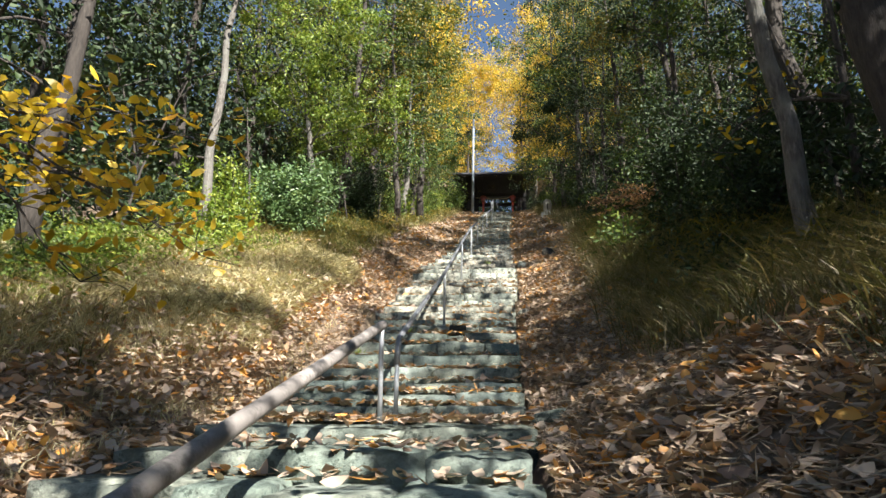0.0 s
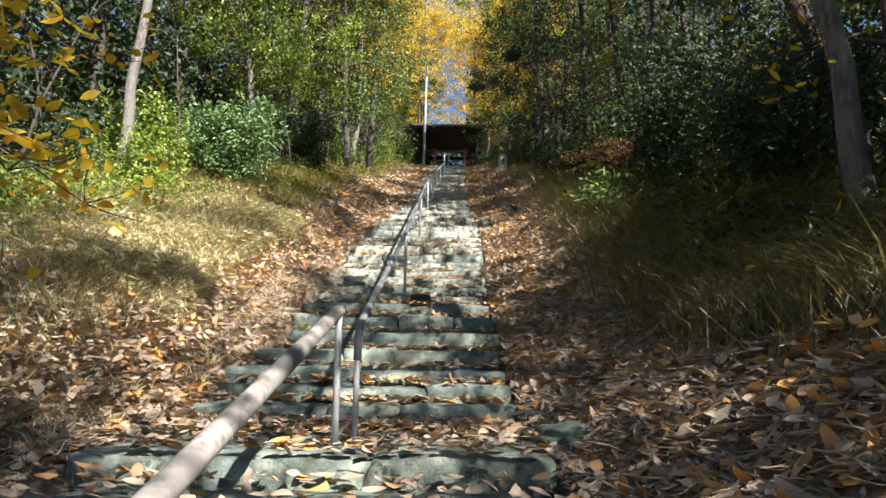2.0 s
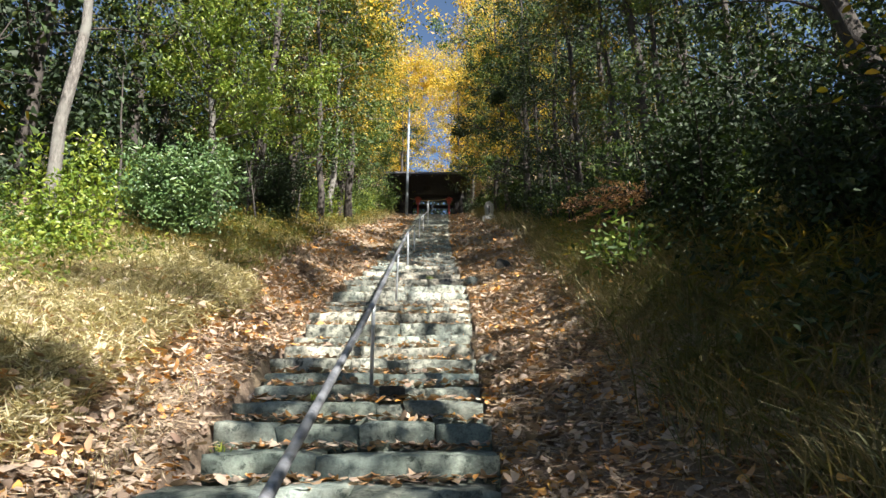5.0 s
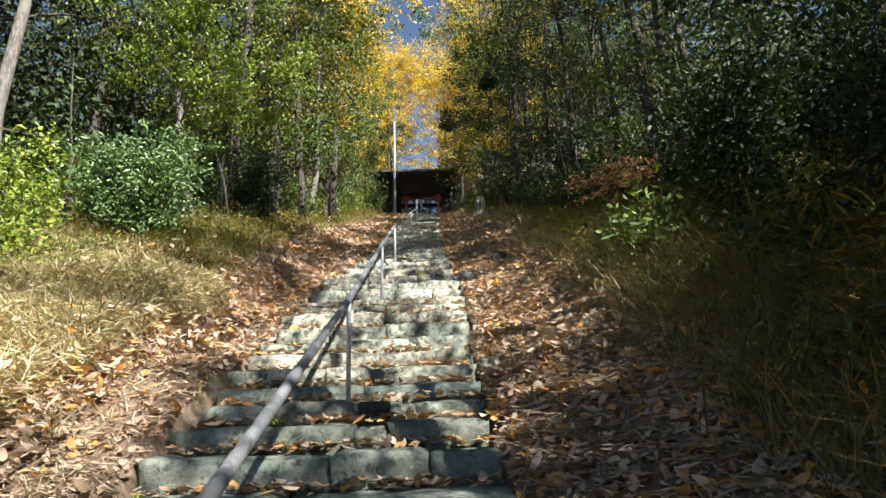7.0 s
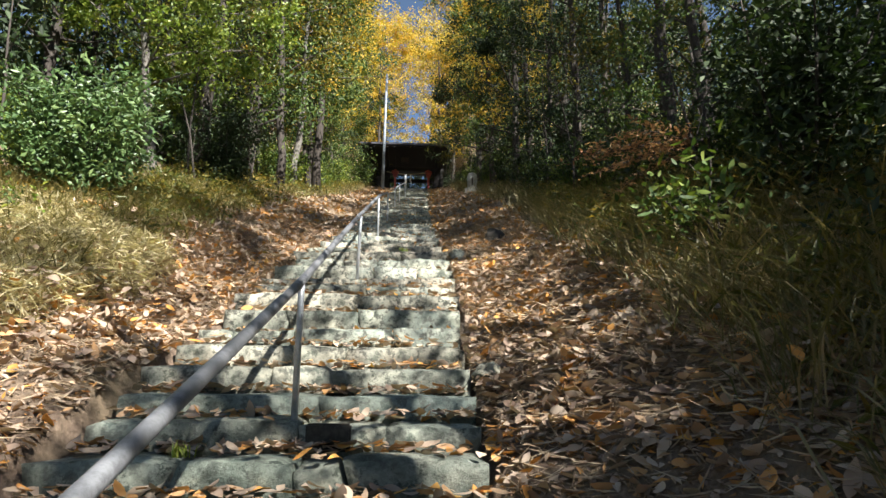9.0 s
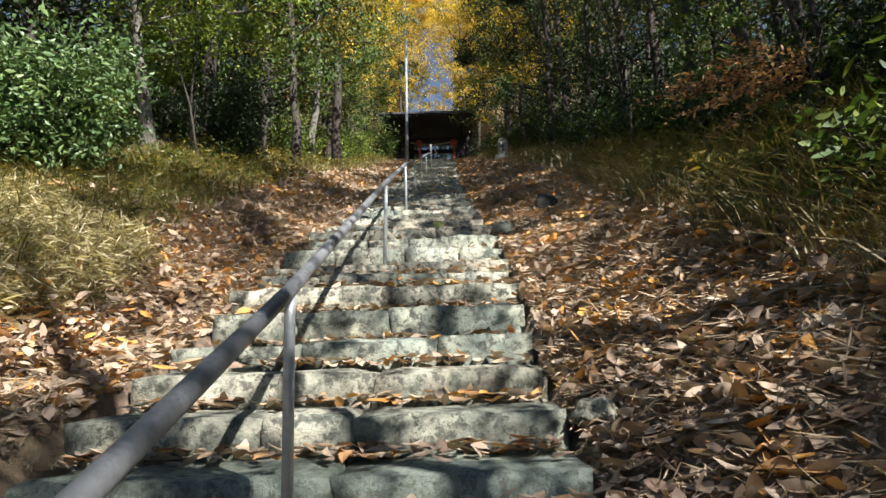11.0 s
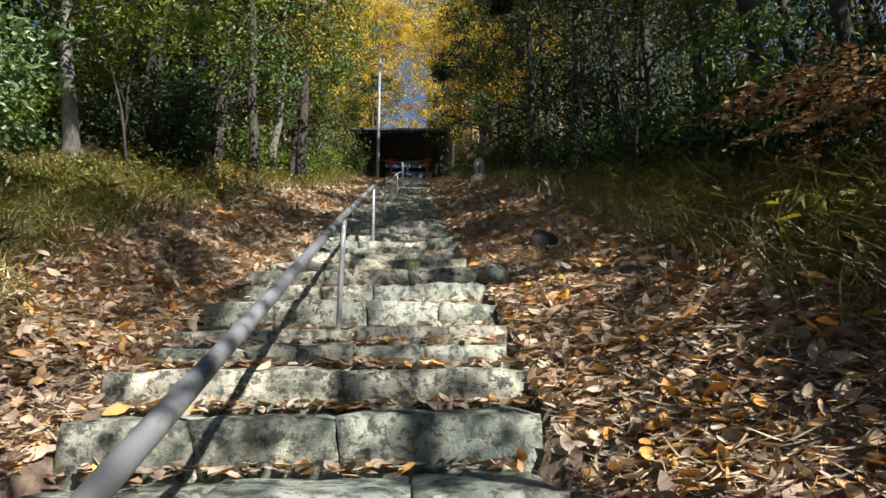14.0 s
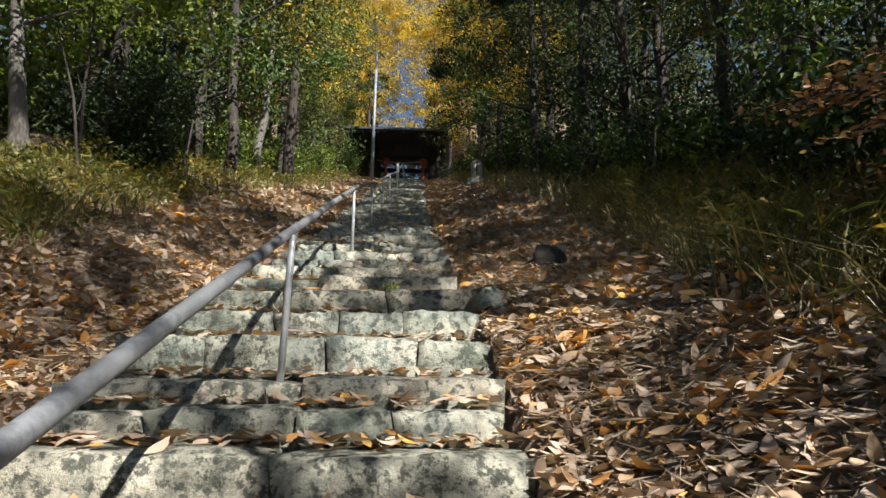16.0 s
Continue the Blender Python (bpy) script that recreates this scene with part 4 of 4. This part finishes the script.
part("slab", bm, GREYSTONE, stele)
bm = bmesh.new()
box(bm, -0.025, 0.035, -0.098, -0.088, 0.36, 0.72)
part("inscription", bm, DARKBARK, stele, "dark worn carving")


def lump(name, at, size, material, label, category, seed):
    bm = bmesh.new()
    bmesh.ops.create_icosphere(bm, subdivisions=3, radius=1)
    for v in bm.verts:
        q = v.co * 1.6 + Vector((seed, 0, 0))
        v.co = Vector((v.co.x * size[0], v.co.y * size[1], v.co.z * size[2])) * (1 + 0.35 * noise.noise(q) + 0.12 * noise.noise(q * 3))
    me = bpy.data.meshes.new(name)
    bm.to_mesh(me)
    bm.free()
    me.materials.append(material)
    me.polygons.foreach_set("use_smooth", np.ones(len(me.polygons), dtype=bool))
    ob = new(name, me)
    ob.matrix_basis = pose(*at)
    return tagged(ob, label, category)


for x, y, size, m, name, label, cat in ((1.1, 15.7, (0.17, 0.16, 0.2), DARKROCK, "tree_stump", "dark rotten stump in the leaf litter", "stump"), (0.45, 14.9, (0.14, 0.18, 0.12), STONE, "rock", "pale rounded rock by the stair edge", "rock"),
                                        (0.33, 10.2, (0.11, 0.14, 0.08), STONE, "rock", "pale rounded rock by the stair edge", "rock"), (0.4, 5.2, (0.2, 0.3, 0.08), STONE, "rock", "flat mossy rock by the stair edge", "rock")):
    lump(name, (x, y, float(height(x, y)) + size[2] * 0.1), size, m, label, cat, x * 7)

# ---- fallen leaves and grass ----


def slope_normals(x, y):
    e = 0.05
    n = np.stack([-(height(x + e, y) - height(x - e, y)) / (2 * e), -(height(x, y + e) - height(x, y - e)) / (2 * e), np.ones_like(x)], 1)
    return n / np.linalg.norm(n, axis=1)[:, None]


def litter(name, x, y, label, seed, size=0.15, lift=0.045, z=None, flat=0.6):
    g = np.random.default_rng(seed)
    z = height(x, y) if z is None else z
    c = np.stack([x, y, z + g.uniform(0.0, lift, len(x))], 1)
    tagged(new(name, leaves_mesh(name, c, size, size * 0.46, LITTER, g, flat, 0.35, None, 0.0, True)), label, "leaves", kind="stuff")


g = np.random.default_rng(15)
n = 12000
y = -1 + 18 * g.uniform(0, 1, n)
litter("leaf_litter", stairs_right(y) + 0.02 + 2.6 * g.beta(1.1, 1.7, n), y, "brown and orange fallen leaves beside the stairs", 1, 0.122)
n = 9000
y = -1 + 18 * g.uniform(0, 1, n)
off = 0.02 + 2.4 * g.beta(1.0, 2.0, n)
keep = (off > 0.9) | (np.abs(y - 9.0) > 1.3) | (g.uniform(0, 1, n) < 0.3)
y, off = y[keep], off[keep]
litter("leaf_litter", stairs_left(y) - off, y, "brown and orange fallen leaves beside the stairs", 2, 0.122)
n = 9000
y = 17 + 29 * g.uniform(0, 1, n) ** 1.3
side = g.uniform(0, 1, n) < 0.5
litter("leaf_litter", np.where(side, stairs_right(y) + 3.0 * g.beta(1, 1.6, n), stairs_left(y) - 3.0 * g.beta(1, 1.6, n)), y, "fallen leaves beside the upper stairs", 3, 0.16)
# crumbled leaf bits and twigs between the whole leaves
for x0, x1, n, seed in ((0.02, 2.7, 42000, 51), (-0.02, -2.9, 36000, 52)):
    gg = np.random.default_rng(seed)
    y = gg.uniform(-1, 19, n)
    x = (stairs_right(y) if x0 > 0 else stairs_left(y)) + x0 + (x1 - x0) * gg.beta(1, 1.25, n)
    cc = np.stack([x, y, height(x, y) + gg.uniform(0.0, 0.03, n)], 1)
    tagged(new("leaf_crumbs", leaves_mesh("leaf_crumbs", cc, 0.062, 0.021, LITTER, gg, 0.6, 0.2)), "crumbled brown leaf bits on the soil", "leaves", kind="stuff")
for x0, x1, n, seed in ((0.02, 2.6, 14000, 53), (-0.02, -3.4, 14000, 54)):
    gg = np.random.default_rng(seed)
    y = gg.uniform(-1, 18, n)
    x = (stairs_right(y) if x0 > 0 else stairs_left(y)) + x0 + (x1 - x0) * gg.beta(1.2, 1.2, n)
    cc = np.stack([x, y, height(x, y) + gg.uniform(0.015, 0.06, n)], 1)
    tagged(new("dead_straw", leaves_mesh("dead_straw", cc, 0.17, 0.007, DEADSTRAW, gg, 0.72, 0.2, None, -0.1)), "dead grass stalks and twigs over the litter", "straw", kind="stuff")
# leaves gathered at the back of each tread
xs, ys, zs = [], [], []
for (y0, z0), (y1, z1) in zip(STEPS[:60], STEPS[1:61]):
    m = int(150 * (0.5 + g.uniform()) * (9.0 if y1 - y0 > 1.2 else 1.0))
    depth = y1 - y0
    yy = y1 - np.minimum(g.exponential(0.085 if depth < 0.9 else 0.6, m), depth - 0.04) - 0.02
    xs.append(g.uniform(stairs_left(y0) + 0.05, stairs_right(y0) - 0.03, m))
    ys.append(yy)
    zs.append(np.full(m, z0 + 0.012))
litter("leaf_litter", np.concatenate(xs), np.concatenate(ys), "fallen leaves lying on the stair treads", 4, 0.115, 0.05, np.concatenate(zs), 0.8)


def grass(name, x, y, tall, wide, material, label, seed, lean=0.5):
    gg = np.random.default_rng(seed)
    roots = np.stack([x, y, height(x, y) - 0.02], 1)
    tagged(new(name, blades_mesh(name, roots, tall, wide, material, gg, lean)), label, "grass", kind="stuff")


def tufts(n, x0, x1, y0, y1, g, per=14, spread=0.12):
    """Places in tufts, not evenly strewn."""
    k = n // per
    cx, cy = g.uniform(0, 1, k), g.uniform(y0, y1, k)
    x = np.repeat(cx, per)
    y = np.repeat(cy, per) + g.normal(size=k * per) * spread
    return x0(y) + (x1(y) - x0(y)) * x + g.normal(size=k * per) * spread, y


left_edge = lambda y: np.interp(y, [0, 6, 8, 10, 13, 20], [-4.4, -3.7, -3.1, -3.3, -3.4, -3.6])
x, y = tufts(17000, lambda y: 0 * y - 7.4, left_edge, 3, 12.2, g, 24, 0.1)
grass("dry_grass", x, y, 0.42, 0.010, STRAW, "sunlit straw-coloured grass on the bank", 5, 1.5)
x, y = tufts(9000, lambda y: 0 * y - 7.4, left_edge, 4, 12, g, 24, 0.1)
grass("green_grass", x, y, 0.42, 0.010, GREENGRASS, "green grass among dry stalks on the bank", 25, 1.4)
x, y = tufts(13000, lambda y: 0 * y - 6.4, left_edge, 12, 18, g, 24, 0.12)
grass("green_grass", x, y, 0.36, 0.011, GREENGRASS, "green grass below the glossy shrub", 26, 1.3)
x, y = tufts(5000, lambda y: 0 * y - 4.8, lambda y: 0 * y - 2.4, 2, 9, g, 24, 0.08)
grass("dry_grass", x, y, 0.17, 0.009, STRAW, "short green grass tufts among fallen leaves", 15, 1.2)
x, y = tufts(11000, lambda y: 0 * y - 6.0, lambda y: np.interp(y, [14, 20, 44], [-3.4, -3.5, -2.9]), 14, 45, g, 20, 0.2)
grass("green_grass", x, y, 0.36, 0.016, GREENGRASS, "green and straw grass beside the upper stairs", 6, 1.2)
right_edge = lambda y: np.interp(y, [0, 2.7, 5.7, 7.5, 10.2, 13.7, 18], [1.75, 1.65, 1.4, 1.25, 1.5, 1.75, 2.2])
x, y = tufts(60000, right_edge, lambda y: 0 * y + 4.4, 0, 18, g, 24, 0.11)
grass("undergrowth_grass", x, y, 0.44, 0.0095, SHADEGRASS, "tangled shaded grass on the bank", 7, 1.7)
x, y = tufts(10000, lambda y: 0 * y + 2.3, lambda y: 0 * y + 4.5, 17, 45, g, 20, 0.2)
grass("undergrowth_grass", x, y, 0.45, 0.018, SHADEGRASS, "shaded undergrowth beside the upper stairs", 8, 1.2)
n = 6500
y = g.uniform(3, 15, n)
litter("leaf_litter", -2.6 - 3.4 * g.beta(1, 1.6, n), y, "fallen leaves caught among the bank grass", 16, 0.11, 0.2)
n = 2500
litter("leaf_litter", g.uniform(1.3, 3.2, n), g.uniform(2, 16, n), "fallen leaves caught among the shaded grass", 17, 0.13, 0.18)

n = 5000
litter("leaf_litter", -3.0 - 3.6 * g.beta(1, 1.3, n), g.uniform(4.5, 12, n), "pale fallen leaves lying over the straw bank", 18, 0.10, 0.30)
# flattened straw thatch over the sunny bank
gg = np.random.default_rng(61)
n = 42000
y = gg.uniform(7.5, 13.5, n)
x = -3.0 - 4.2 * gg.uniform(0, 1, n)
cc = np.stack([x, y, height(x, y) + gg.uniform(0.02, 0.28, n)], 1)
tagged(new("straw_thatch", leaves_mesh("straw_thatch", cc, 0.22, 0.014, STRAW, gg, 0.5, 0.2, None, 0.1)), "flattened dry straw over the sunny bank", "grass", kind="stuff")
# green sprigs rooted in the step joints
for px, py, pz in ((-1.3, 8.9, 2.41), (-1.75, 7.9, 2.03), (-0.35, 15.2, 4.84)):
    gg = np.random.default_rng(int(py * 100))
    roots = np.array([px, py, pz]) + gg.normal(size=(22, 3)) * np.array([0.035, 0.02, 0.0])
    sprig = thing("weed_sprig", (0, 0, 0), "small green weed sprig growing in a step joint", "weed", "step weeds")
    child("blade_tuft", blades_mesh("blade_tuft", roots, 0.08, 0.010, LIGHTGREEN, gg, 1.2), sprig)


def weeds(name, x, y, tall, leaf, material, label, seed, ratio=0.5):
    """Low leafy weeds: small leaves in mounds over the ground."""
    gg = np.random.default_rng(seed)
    mound = 0.5 + 0.5 * np.sin(1.9 * x + 0.7 * y) * np.sin(1.3 * y - 0.8 * x + seed)
    c = np.stack([x, y, height(x, y) + tall * (0.25 + 0.75 * mound) * gg.uniform(0, 1, len(x)) ** 0.7], 1)
    tagged(new(name, leaves_mesh(name, c, leaf, leaf * ratio, material, gg, 0.3)), label, "weeds", kind="stuff")


x, y = tufts(16000, lambda y: 0 * y - 8.0, lambda y: np.interp(y, [4, 8, 12, 16], [-6.2, -5.7, -5.0, -4.1]), 5, 13, g, 40, 0.16)
weeds("leafy_weeds", x, y, 0.75, 0.085, EVERGREEN, "bright green leafy weeds along the wood edge", 81)
x, y = tufts(7500, lambda y: 0 * y - 7.4, lambda y: np.interp(y, [6, 9, 12, 16], [-5.6, -5.0, -4.6, -4.4]), 7, 13, g, 60, 0.2)
weeds("leafy_weeds", x, y, 0.8, 0.085, LIGHTGREEN, "yellow-green leafy weeds between the grass and the wood", 86)
x, y = tufts(9000, lambda y: 0 * y - 5.6, lambda y: 0 * y - 3.5, 15, 44, g, 40, 0.25)
weeds("leafy_weeds", x, y, 0.6, 0.10, OLIVE, "green leafy weeds beside the upper stairs", 82)
x, y = tufts(16000, lambda y: right_edge(y) + 0.7, lambda y: 0 * y + 5.4, 1, 24, g, 40, 0.18)
weeds("leafy_weeds", x, y, 0.8, 0.095, SHADEDGREEN, "dark leafy weeds in the shade", 83)
x, y = tufts(14000, lambda y: right_edge(y) + 0.2, lambda y: 0 * y + 4.2, 5, 19, g, 26, 0.13)
weeds("bamboo_grass", x, y, 0.62, 0.17, OLIVE, "broad-bladed bamboo grass on the shaded bank", 84, 0.15)
x, y = tufts(3500, lambda y: 0 * y - 5.6, lambda y: 0 * y - 3.4, 12, 20, g, 26, 0.13)
weeds("bamboo_grass", x, y, 0.45, 0.15, OLIVE, "broad-bladed bamboo grass at the wood edge", 85, 0.16)


def bare_sapling():
    """A thin, nearly leafless stem with a few side twigs."""
    gg = np.random.default_rng(91)
    tree = thing("bare_sapling", (0, 0, 0), "thin dark bare sapling stem in the undergrowth", "sapling", "bare saplings")
    pts = limb_points((0, 0, -0.1), (0.12, 0.05, 1), 3.4, 9, gg, -0.01, 0.07)
    bm = bmesh.new()
    tube(bm, pts, [0.03 * (1 - 0.8 * k / 9) for k in range(10)], 7)
    part("stem", bm, DARKBARK, tree, smooth=True)
    bm = bmesh.new()
    for k in range(3, 9):
        tube(bm, limb_points(pts[k], (gg.normal(), gg.normal(), 0.7), 0.7, 4, gg, 0.0, 0.2), [0.01, 0.008, 0.006, 0.004, 0.002], 4)
    part("twigwork", bm, DARKBARK, tree, smooth=True)["kind"] = "stuff"
    return tree


first = bare_sapling()
put(first, 3.1, 12.6, 30, 0.9)
for x, y, turn, size in ((3.4, 15.6, 80, 1.0), (2.9, 17.4, 200, 0.8), (3.3, 18.3, 140, 1.1), (3.0, 20.5, 10, 1.2), (3.5, 10.9, 260, 0.8), (3.9, 7.4, 40, 1.1), (3.7, 8.6, 300, 0.9), (-4.6, 18.4, 120, 0.9),
                         (-5.2, 19.6, 220, 1.1), (-4.4, 21.5, 10, 0.8), (-6.2, 14.6, 60, 1.2), (-7.4, 12.2, 150, 1.3), (-6.9, 10.6, 330, 1.1), (-4.9, 24.6, 200, 1.1)):
    again(first, x, y, turn, size)
